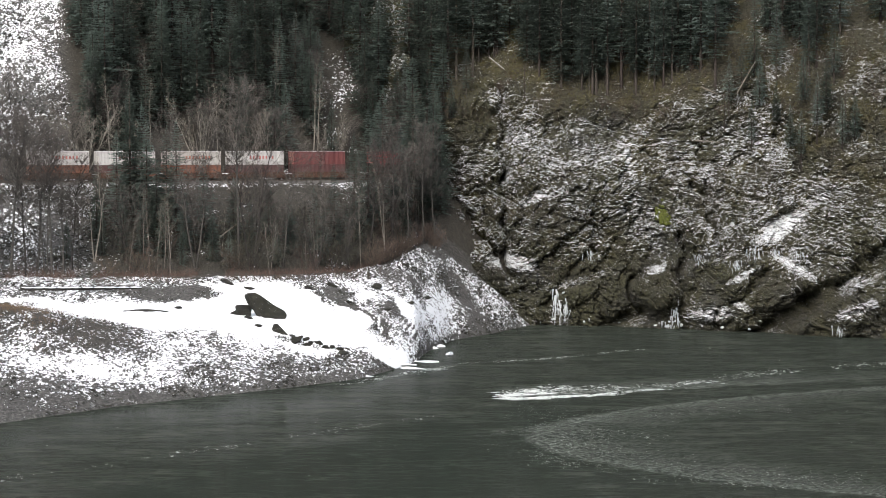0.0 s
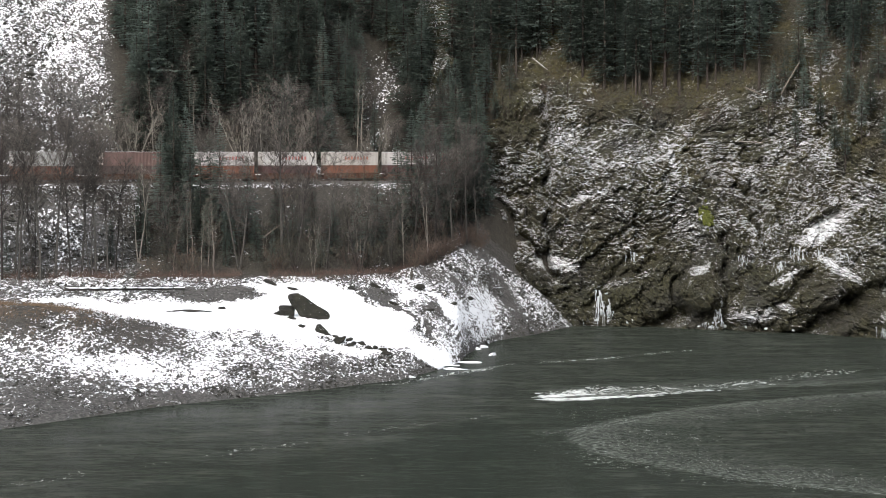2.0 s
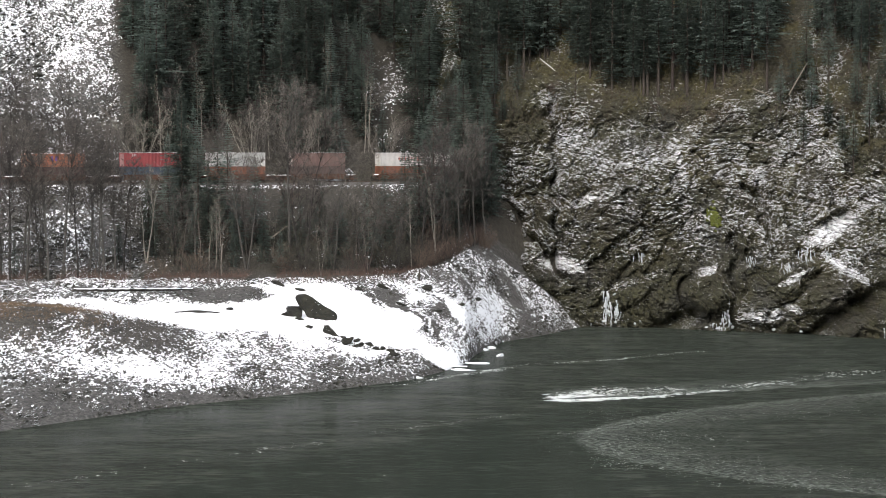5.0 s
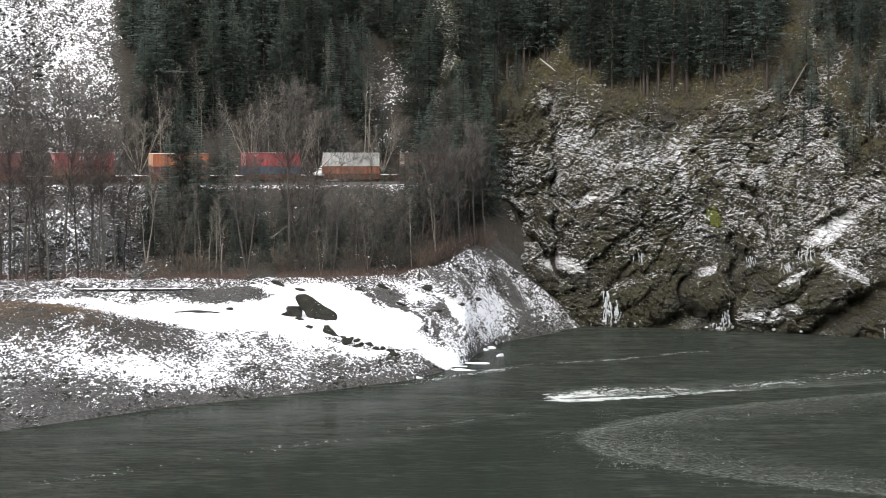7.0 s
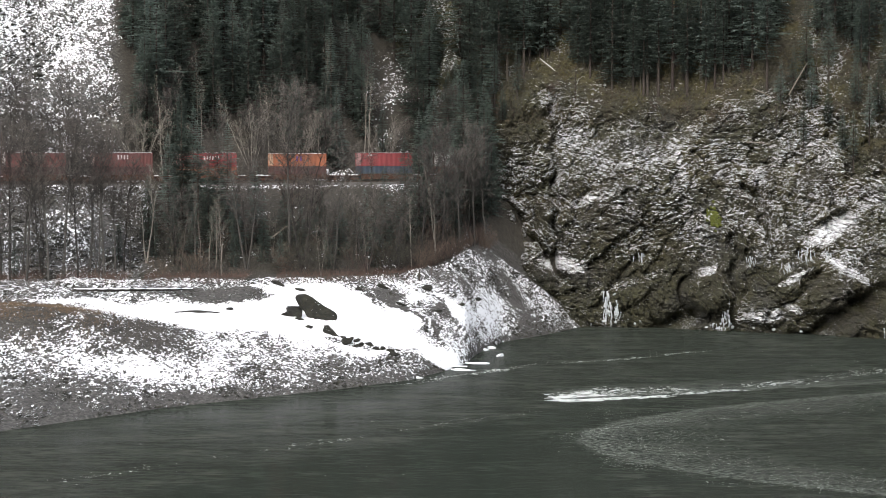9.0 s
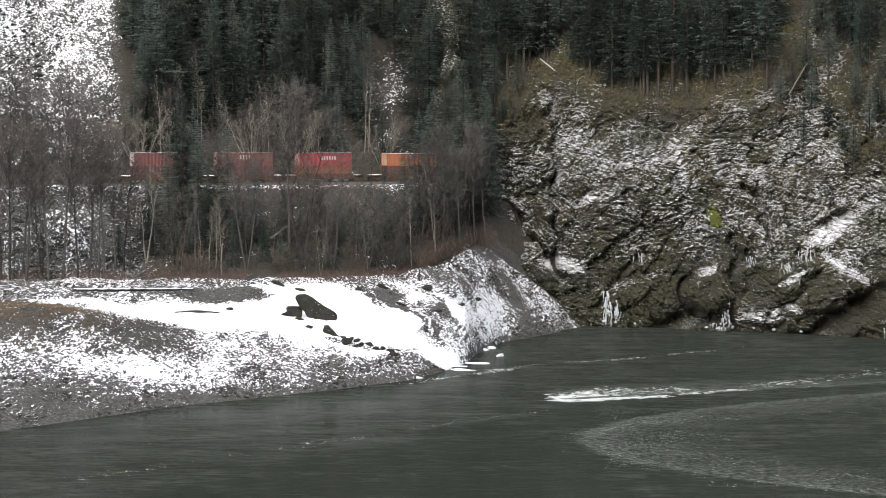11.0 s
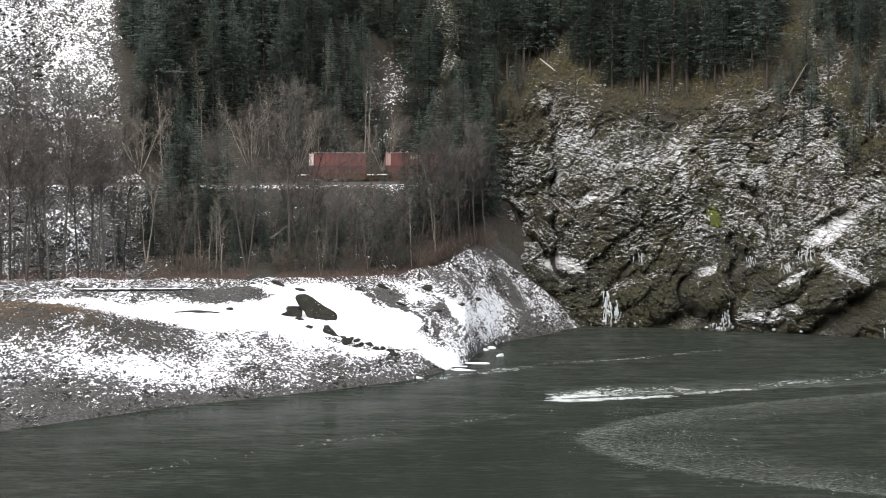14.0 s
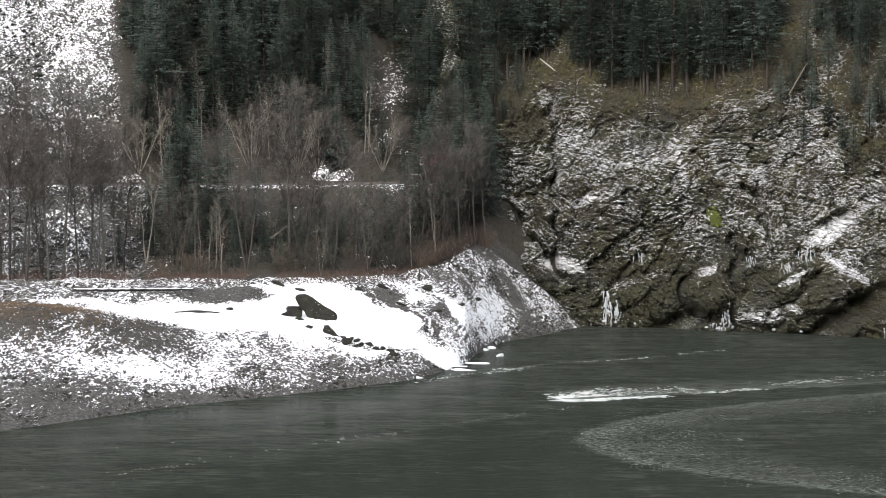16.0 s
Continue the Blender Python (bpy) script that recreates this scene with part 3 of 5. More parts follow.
def container(length, tall, colour, end, logo=None, roof_snow=True, label=""):
    """A corrugated steel box with corner posts, rails, doors on its rear end and bars on its side. Its base is at z = 0, its rear at x = 0."""
    root = new("shipping_container")
    p = paint(colour)
    h = WIDE / 2
    g = Geo()
    for side, out in ((-h + 0.03, -1), (h - 0.03, 1)):
        wavy(g, 0.16, length - 0.16, side, 0.16, tall - 0.10, out)
    part("side_wall", g.pair(), p, root)
    g = Geo()
    g.box(0.1, length - 0.05, -h + 0.07, h - 0.07, 0.12, 0.16)
    g.box(0.1, length - 0.05, -h + 0.07, h - 0.07, tall - 0.10, tall - 0.03)
    g.box(length - 0.09, length - 0.05, -h + 0.1, h - 0.1, 0.16, tall - 0.1)
    part("roof_and_floor", g.pair(), p, root)
    g = Geo()
    for x in (0.0, length - 0.16):
        for y in (-h, h - 0.16):
            g.box(x, x + 0.16, y, y + 0.16, 0, tall)
    for y in (-h, h - 0.1):
        g.box(0.16, length - 0.16, y, y + 0.1, 0.02, 0.16)
        g.box(0.16, length - 0.16, y, y + 0.1, tall - 0.10, tall)
    for x in (0.0, length - 0.14):
        g.box(x, x + 0.14, -h + 0.16, h - 0.16, 0.02, 0.16)
        g.box(x, x + 0.14, -h + 0.16, h - 0.16, tall - 0.12, tall)
    part("corner_frame", g.pair(), p, root)
    pe = paint(end)
    for y0, y1 in ((-h + 0.17, -0.02), (0.02, h - 0.17)):
        g = Geo()
        g.box(0.05, 0.1, y0, y1, 0.17, tall - 0.13)
        for i in range(4):
            z = 0.35 + i * (tall - 0.7) / 4
            g.box(0.025, 0.05, y0 + 0.08, y1 - 0.08, z, z + (tall - 0.9) / 4 - 0.06)
        door = part("door", g.pair(), pe, root, "paler steel door")
        for k in (0.28, 0.72):
            g = Geo()
            yy = y0 + (y1 - y0) * k
            g.tube((0.005, yy, 0.2), (0.005, yy, tall - 0.15), 0.022, 0.022, 6)
            part("lock_rod", g.pair(), M_STEEL, door)
    if roof_snow:
        g = Geo()
        rng = random.Random(int(tall * 10 + colour[0] * 100))
        n = 24
        for i in range(n):
            x = 0.1 + (length - 0.2) * i / n
            g.box(x, x + (length - 0.2) / n, -h + 0.04, h - 0.04, tall - 0.035, tall + rng.uniform(0.02, 0.06))
        part("roof_snow", g.pair(), M_SNOW, root, "thin crust of snow")
    if logo:
        col, x0, x1, zc, zh, n = logo
        g = Geo()
        w = (x1 - x0) / n
        for i in range(n):
            g.box(x0 + i * w, x0 + (i + 0.5) * w, -h - 0.012, -h + 0.02, zc - zh / 2, zc + zh / 2)
        part("lettering", g.pair(), paint(col), root, "lettering too far off to read")
    return tagged(root, label, "container", "containers on the train")


def bogie_wheel():
    g = Geo()
    n = 16
    k = len(g.v)
    prof = [(-0.07, 0.16), (-0.07, 0.46), (0.0, 0.42), (0.06, 0.41), (0.06, 0.16)]
    for i in range(n):
        a = 2 * math.pi * i / n
        g.v += [(r * math.cos(a), y, r * math.sin(a)) for y, r in prof]
    m = len(prof)
    for i in range(n):
        for j in range(m):
            g.f.append((k + i * m + j, k + i * m + (j + 1) % m, k + ((i + 1) % n) * m + (j + 1) % m, k + ((i + 1) % n) * m + j))
    return mesh_of("wheel", *g.pair(), M_TYRE)


WHEEL = bogie_wheel()


def well_car(span):
    """A well wagon: a low trough between two decks over the bogies. Its rear coupling is at x = 0, the rail top at z = 0."""
    root = new("well_wagon")
    mid0, mid1 = (span - LONG) / 2 - 0.12, (span + LONG) / 2 + 0.12
    g = Geo()
    for y in (-1.42, 1.32):
        g.box(mid0, mid1, y, y + 0.1, 0.42, 1.30)
        g.box(mid0 - 0.3, mid1 + 0.3, y - 0.06, y + 0.16, 1.30, 1.42)
        n = int(LONG / 1.1)
        for i in range(n):
            x = mid0 + (i + 0.5) * (mid1 - mid0) / n
            g.box(x - 0.05, x + 0.05, y - 0.05, y, 0.42, 1.3)
    part("side_sill", g.pair(), M_FRAME, root, "rust-brown steel trough side")
    g = Geo()
    g.box(mid0, mid1, -1.32, 1.32, 0.36, 0.42)
    part("trough_floor", g.pair(), M_FRAME, root)
    for x0, x1 in ((0.25, mid0), (mid1, span - 0.25)):
        g = Geo()
        g.box(x0, x1, -1.1, 1.1, 0.98, 1.14)
        g.box(x0, x1, -0.25, 0.25, 0.7, 0.98)
        part("end_deck", g.pair(), M_FRAME, root, "steel deck with snow")
        g = Geo()
        g.blob(((x0 + x1) / 2, 0.0, 1.13), ((x1 - x0) / 2 * 0.9, 0.95, 0.16), random.Random(int(span * 10)), 0.3, 2)
        part("deck_snow", g.pair(), M_SNOW, root, "snow lying on the deck")
    for xc in (max(0.9, mid0 * 0.5), span - max(0.9, mid0 * 0.5)):
        g = Geo()
        for y in (-1.0, 1.0):
            g.box(xc - 1.15, xc + 1.15, y - 0.08, y + 0.08, 0.38, 0.58)
            g.box(xc - 0.35, xc + 0.35, y - 0.1, y + 0.1, 0.2, 0.72)
        g.box(xc - 0.2, xc + 0.2, -1.0, 1.0, 0.45, 0.7)
        bogie = part("bogie", g.pair(), M_FRAME, root)
        for dx in (-0.85, 0.85):
            for y, turn in ((-0.76, 180), (0.76, 0)):
                w = part("wheel", WHEEL, M_TYRE, bogie)
                w.matrix_basis = pose(xc + dx, y, 0.42, 0, 0, turn)
    g = Geo()
    g.box(-0.35, 0.3, -0.12, 0.12, 0.72, 0.95)
    part("coupler", g.pair(), M_STEEL, root)
    return tagged(root, "rust-brown well wagon carrying stacked containers", "railway wagon", "wagons of the train")


SPEED = 12.30
LOGO = (0.5, 0.47, 0.46)
# Rear corner of the load at the start, colours above and below, ends, lettering.
CARS = [
    (-155.4, MAROON, (0.62, 0.60, 0.57), MAROON, None, "weathered maroon steel container with pale doors"),
    (-138.5, MAROON, (0.42, 0.30, 0.28), MAROON, (LOGO, 4.4, 6.8, 1.75, 0.75, 4), "maroon steel container with white lettering"),
    (-121.5, RED, (0.42, 0.25, 0.24), ORANGE, (LOGO, 4.6, 8.0, 1.6, 0.7, 6), "bright red steel container with white lettering"),
    (-102.5, ORANGE, (0.50, 0.34, 0.24), MAROON, ((0.12, 0.06, 0.22), 4.8, 6.4, 1.5, 0.9, 2), "orange steel container with a purple mark"),
    (-83.6, RED, (0.36, 0.2, 0.2), TEAL, (LOGO, 1.6, 2.5, 2.1, 0.35, 3), "crimson steel container with small white mark"),
    (-66.3, GREYW, (0.55, 0.55, 0.54), ORANGE, ((0.3, 0.3, 0.3), 4.0, 9.0, 1.5, 0.7, 7), "pale grey ribbed steel container"),
    (-49.2, BROWN, (0.40, 0.36, 0.33), BROWN, None, "dull brown steel container with greyish doors"),
    (-30.1, WHITE, (0.58, 0.57, 0.55), ORANGE, ((0.45, 0.15, 0.14), 4.0, 9.4, 1.4, 0.6, 8), "off-white steel container with faded red lettering"),
    (-16.9, WHITE, (0.56, 0.55, 0.53), MAROON, ((0.45, 0.15, 0.14), 4.0, 9.4, 1.4, 0.6, 8), "off-white steel container with faded red lettering"),
    (-3.4, (0.40, 0.38, 0.355), (0.38, 0.36, 0.34), ORANGE, ((0.45, 0.17, 0.12), 4.0, 9.4, 1.4, 0.6, 8), "beige steel container with faded red lettering"),
    (10.0, WHITE, (0.56, 0.55, 0.53), MAROON, ((0.45, 0.15, 0.14), 4.0, 9.4, 1.4, 0.6, 8), "off-white steel container with faded red lettering"),
    (23.5, (0.13, 0.035, 0.035), (0.3, 0.12, 0.1), (0.13, 0.035, 0.035), None, "dark maroon steel container"),
    (41.0, RED, (0.3, 0.1, 0.1), MAROON, None, "bright red steel container"),
]
NAMED = {MAROON: "maroon", ORANGE: "orange", TEAL: "teal blue", BROWN: "dull brown"}
TRAIN = []


def train():
    wagons = {}
    for i, (s, top, end, low, logo, label) in enumerate(CARS):
        prev = CARS[i - 1][0] if i else s - 17
        nxt = CARS[i + 1][0] if i + 1 < len(CARS) else s + 17
        gap0, gap1 = (s - prev - LONG) / 2, (nxt - s - LONG) / 2
        half = max(0.5, min(gap0, gap1))
        span = round(LONG + 2 * half, 1)
        if span not in wagons:
            wagons[span] = well_car(span)
            car = wagons[span]
        else:
            car = copy_thing(wagons[span], pose(0, 0, 0))
        s += 1.1
        TRAIN.append((car, s - half, 0.0))
        low_tall = 2.42
        # every lower box takes about half of its listed colour
        low_dark = tuple(0.5 * k + 0.012 for k in low)
        b = container(LONG, low_tall, low_dark, low_dark, None, False, NAMED.get(low, "dark maroon") + " darkened steel container in the trough of a wagon")
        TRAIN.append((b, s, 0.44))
        top_tall = 2.42 if top == ORANGE else 2.55
        a = container(LONG, top_tall, top, end, logo, True, label + ", stacked on another")
        TRAIN.append((a, s, 0.44 + low_tall + 0.012))


train()


# ---------------------------------------------------------------- trees
def conifer(seed, height, spread, bare=0.12, thin=1.0, gap=0.021, droop=0.3):
    """A conifer, as the meshes of its trunk and its crown: uneven boughs in whorls, each fringed with narrow sprays."""
    rng = random.Random(seed)
    t = Geo()
    sides, steps = 6, 6
    for i in range(steps + 1):
        a = i / steps
        r = 0.011 * height * (1 - a) + 0.02
        for k in range(sides):
            w = 2 * math.pi * k / sides
            t.v.append((r * math.cos(w), r * math.sin(w), a * height - 0.6 * (i == 0)))
            if i:
                p, q = (i - 1) * sides, i * sides
                t.f.append((p + k, p + (k + 1) % sides, q + (k + 1) % sides, q + k))
    c = Geo()
    z = bare * height
    lean = rng.uniform(0, 6)
    while z < height * 0.985:
        f = (z / height - bare) / (1 - bare)
        r = spread * (1 - f) ** 0.85 * (0.55 + 0.45 * min(1, f * 4)) + 0.25
        n = rng.randint(4, 6)
        for i in range(n):
            if rng.random() > thin:
                continue
            a = lean + 2 * math.pi * (i + rng.uniform(-0.4, 0.4)) / n
            lobe = 0.8 + 0.35 * noise.noise(Vector((math.cos(a) * 1.3, math.sin(a) * 1.3, z * 0.35 + seed * 7.0)))
            length = r * rng.uniform(0.45, 1.2) * lobe
            d, s = Vector((math.cos(a), math.sin(a), 0)), Vector((-math.sin(a), math.cos(a), 0))
            fall = droop * rng.uniform(0.5, 1.3) * (1 - 0.5 * f)
            lift = 0.1 + 0.35 * f
            m = 4 if length > 1.3 else 2
            prev = d * (length * 0.15) + Vector((0, 0, z))
            for k in range(1, m + 1):
                u = k / m
                q = d * (length * u) + s * rng.gauss(0, 0.04 * length) + Vector((0, 0, z + length * (lift * u - fall * u * u)))
                w = 0.22 + length * (0.30 - 0.2 * u) * rng.uniform(0.6, 1.3)
                for sg in (-1, 1):
                    tip = q + s * (sg * w) + d * rng.uniform(0.0, 0.5) * w + Vector((0, 0, -rng.uniform(0.05, 0.45) * w))
                    c.poly(prev, prev.lerp(q, rng.uniform(0.6, 1.0)), tip)
                if k > 1:
                    mid = prev.lerp(q, rng.uniform(0.2, 0.8))
                    c.poly(prev, q, mid + Vector((0, 0, -rng.uniform(0.12, 0.4) - 0.1 * w)) + s * rng.uniform(-0.5, 0.5) * w)
                prev = q
            c.poly(prev - s * 0.1, prev + s * 0.1, prev + d * rng.uniform(0.25, 0.5) + Vector((0, 0, -0.1)))
        lean += 2.4
        z += height * gap * rng.uniform(0.7, 1.3) + 0.03
    for k in range(3):
        a = 2.1 * k
        c.poly(Vector((0, 0, height + 0.5)), Vector((0.14 * math.cos(a), 0.14 * math.sin(a), height - 0.9)), Vector((0.14 * math.cos(a + 2), 0.14 * math.sin(a + 2), height - 0.9)))
    return mesh_of("trunk", *t.pair(), M_BARK), mesh_of("crown", *c.pair(), M_NEEDLE)


def leafless(seed, height, stems=1, lean=0.1, bare=0.35, reach=0.24, count=34, subs=4, twigs=6, stout=0.010, rise=0.7, skin=None, tips=None):
    """A leafless tree or bush, as the meshes of its stems with limbs and of its twigs: each stem runs on to the top and bears limbs all the way."""
    rng = random.Random(seed)
    wood, twig = Geo(), Geo()

    def flat(p, q, wp, wq, g):
        d = (q - p)
        side = d.orthogonal().normalized()
        side.rotate(Matrix.Rotation(rng.uniform(0, 6.283), 3, d.normalized()))
        g.poly(p - side * wp, p + side * wp, q + side * wq, q - side * wq)

    def limb(p, d, length, r):
        m = 3
        for k in range(m):
            d = (d + Vector((rng.gauss(0, 0.16), rng.gauss(0, 0.16), rng.gauss(0.10, 0.1)))).normalized()
            q = p + d * (length / m)
            r2 = r * 0.66
            wood.tube(p, q, max(r, 0.016), max(r2, 0.012), 3)
            for _ in range(subs if k else max(1, subs // 2)):
                o = p.lerp(q, rng.random())
                e = (d + Vector((rng.gauss(0, 0.6), rng.gauss(0, 0.6), rng.gauss(0.15, 0.45)))).normalized()
                l2 = length * rng.uniform(0.18, 0.45)
                o2 = o + e * l2
                flat(o, o2, 0.02, 0.011, wood)
                for _ in range(twigs):
                    a = o.lerp(o2, rng.uniform(0.25, 1.0))
                    h = (e + Vector((rng.gauss(0, 0.55), rng.gauss(0, 0.55), rng.gauss(0.1, 0.45)))).normalized()
                    b = a + h * rng.uniform(0.35, 0.95) * min(1.0, 0.35 + length * 0.2)
                    side = h.orthogonal().normalized()
                    side.rotate(Matrix.Rotation(rng.uniform(0, 6.283), 3, h))
                    w = rng.uniform(0.009, 0.016)
                    twig.poly(a - side * w, a + side * w, b)
            p, r = q, r2

    for i in range(stems):
        tall = height * (1 if i == 0 else rng.uniform(0.7, 1.0))
        a = 2 * math.pi * (i + rng.uniform(-0.3, 0.3)) / stems
        out = Vector((math.cos(a), math.sin(a), 0)) * (lean * rng.uniform(0.6, 1.3) if stems > 1 else rng.uniform(0, lean))
        n = 9 if height > 9 else 5
        r0 = stout * height * (1 if stems == 1 else 0.72)
        pts, wob = [], Vector((0, 0, 0))
        for k in range(n + 1):
            f = k / n
            wob = wob + Vector((rng.gauss(0, 0.012), rng.gauss(0, 0.012), 0)) * tall
            pts.append(out * tall * (f ** 0.8) + wob * f + Vector((0, 0, tall * f * (1 - 0.25 * lean * f) - (0.5 if k == 0 else 0))))
        for k in range(n):
            f = k / n
            wood.tube(pts[k], pts[k + 1], max(r0 * (1 - f) ** 0.9, 0.02), max(r0 * max(0.0, 1 - f - 1 / n) ** 0.9, 0.015), (6 if f < 0.5 else 4) if height > 9 else 3)
        each = max(6, count // stems)
        for j in range(each):
            f = bare + (0.98 - bare) * (j + rng.random()) / each
            k = min(n - 1, int(f * n))
            p = pts[k].lerp(pts[k + 1], f * n - k)
            up = (pts[k + 1] - pts[k]).normalized()
            b = rng.uniform(0, 6.283)
            d = (up * rise + Vector((math.cos(b), math.sin(b), 0)) * rng.uniform(0.5, 1.0) + out * 0.4).normalized()
            g = (f - bare) / (1 - bare)
            limb(p, d, tall * reach * (0.35 + 0.75 * math.sin(math.pi * min(1, 0.22 + 0.78 * g))) * rng.uniform(0.6, 1.15), r0 * 0.33 * (1 - 0.6 * f))
    return mesh_of("trunk", *wood.pair(), skin or M_GREYBARK), mesh_of("twigs", *twig.pair(), tips or M_TWIG)


def planted(kind, meshes, m, label, group):
    root = new(kind)
    root.matrix_basis = m
    for name, me in zip(("trunk", "crown"), meshes):
        part(name, me, None, root)
    return tagged(root, label, "tree", group)


def stand(x, y, z, scale, turn, lean=0.0):
    return pose(x, y, z, lean, 0, turn) @ Matrix.Diagonal((scale, scale, scale, 1))


CONIFERS = [conifer(1, 24, 5.4, 0.06, 1.0, 0.0165), conifer(2, 27, 5.4, 0.2, 0.9, 0.0165), conifer(3, 22, 5.2, 0.04, 1.0, 0.017), conifer(4, 28, 5.4, 0.26, 0.85, 0.017, 0.2), conifer(5, 19, 4.8, 0.03, 1.0, 0.018), conifer(6, 29, 5.8, 0.1, 1.0, 0.0165)]
M_OLIVE = plain("mossy_twigs", (0.085, 0.082, 0.064), 0.95, 0, 0.45, 0.8, 0.35)
M_RUSSET = plain("russet_twigs", (0.105, 0.082, 0.07), 0.95, 0, 0.4, 0.8, 0.25)
M_PALE = plain("pale_bark", (0.2, 0.186, 0.165), 0.9, 0, 0.4, 2, 0.35)
BARE = [leafless(11, 20, 1, 0.08, 0.46, 0.24, 50, 4, 8), leafless(12, 18, 2, 0.14, 0.3, 0.26, 50, 4, 8), leafless(13, 22, 1, 0.05, 0.5, 0.21, 48, 4, 8), leafless(14, 15, 3, 0.22, 0.25, 0.28, 48, 4, 8),
        leafless(15, 19, 1, 0.1, 0.42, 0.23, 48, 4, 8), leafless(16, 19, 2, 0.1, 0.46, 0.23, 50, 4, 8)]
M_FAN = plain("pale_twigs", (0.225, 0.21, 0.18), 0.9, 0, 0.3, 1, 0.2)
# round crowns of many rising limbs
FANS = [leafless(17, 16, 7, 0.36, 0.25, 0.20, 77, 4, 6, 0.010, 1.1, M_PALE, M_FAN), leafless(18, 15, 8, 0.42, 0.25, 0.2, 80, 4, 6, 0.010, 1.1, M_PALE, M_FAN)]
BUSHES = [leafless(31, 7, 6, 0.5, 0.12, 0.3, 30, 3, 5, 0.008, 0.7, M_GREYBARK, M_OLIVE), leafless(32, 6, 7, 0.65, 0.1, 0.34, 30, 3, 5, 0.008, 0.6, M_GREYBARK, M_OLIVE),
          leafless(33, 5.5, 7, 0.5, 0.1, 0.3, 30, 3, 5, 0.008, 0.8, M_RUSSET, M_RUSSET)]
FAR = [conifer(21, 24, 5.0, 0.3, 1.0, 0.034), conifer(22, 27, 4.8, 0.35, 1.0, 0.034), conifer(23, 22, 4.6, 0.3, 0.9, 0.034)]
PALE = [leafless(41, 16, 1, 0.1, 0.35, 0.14, 22, 2, 4, 0.008, 0.9, M_PALE, M_OLIVE), leafless(42, 13, 2, 0.15, 0.3, 0.18, 24, 2, 4, 0.008, 0.8, M_PALE, M_OLIVE), leafless(43, 18, 1, 0.06, 0.4, 0.12, 24, 2, 4, 0.007, 1.0, M_PALE, M_OLIVE)]
CON_LABEL, BARE_LABEL = "dark green conifer in a dense wooded hillside", "leafless grey-brown tree standing on the river bank"


def joined(name, items, label, category):
    """Many trees that nobody could count, in one mesh: items are pairs of meshes and poses."""
    vs, fs, off, mats, slot = [], [], 0, [], []
    for (me, m) in items:
        n = len(me.vertices)
        co = np.empty(n * 3)
        me.vertices.foreach_get("co", co)
        a = np.array(m)
        vs.append(co.reshape(-1, 3) @ a[:3, :3].T + a[:3, 3])
        fs += [tuple(off + k for k in p.vertices) for p in me.polygons]
        mt = me.materials[0]
        if mt not in mats:
            mats.append(mt)
        slot += [mats.index(mt)] * len(me.polygons)
        off += n
    me = bpy.data.meshes.new(name)
    me.from_pydata(np.concatenate(vs).tolist(), [], fs)
    for mt in mats:
        me.materials.append(mt)
    me.polygons.foreach_set("material_index", slot)
    return tagged(new(name, me), label, category, kind="stuff")


def rest_z(x, y):
    return float(land_z(x, y))


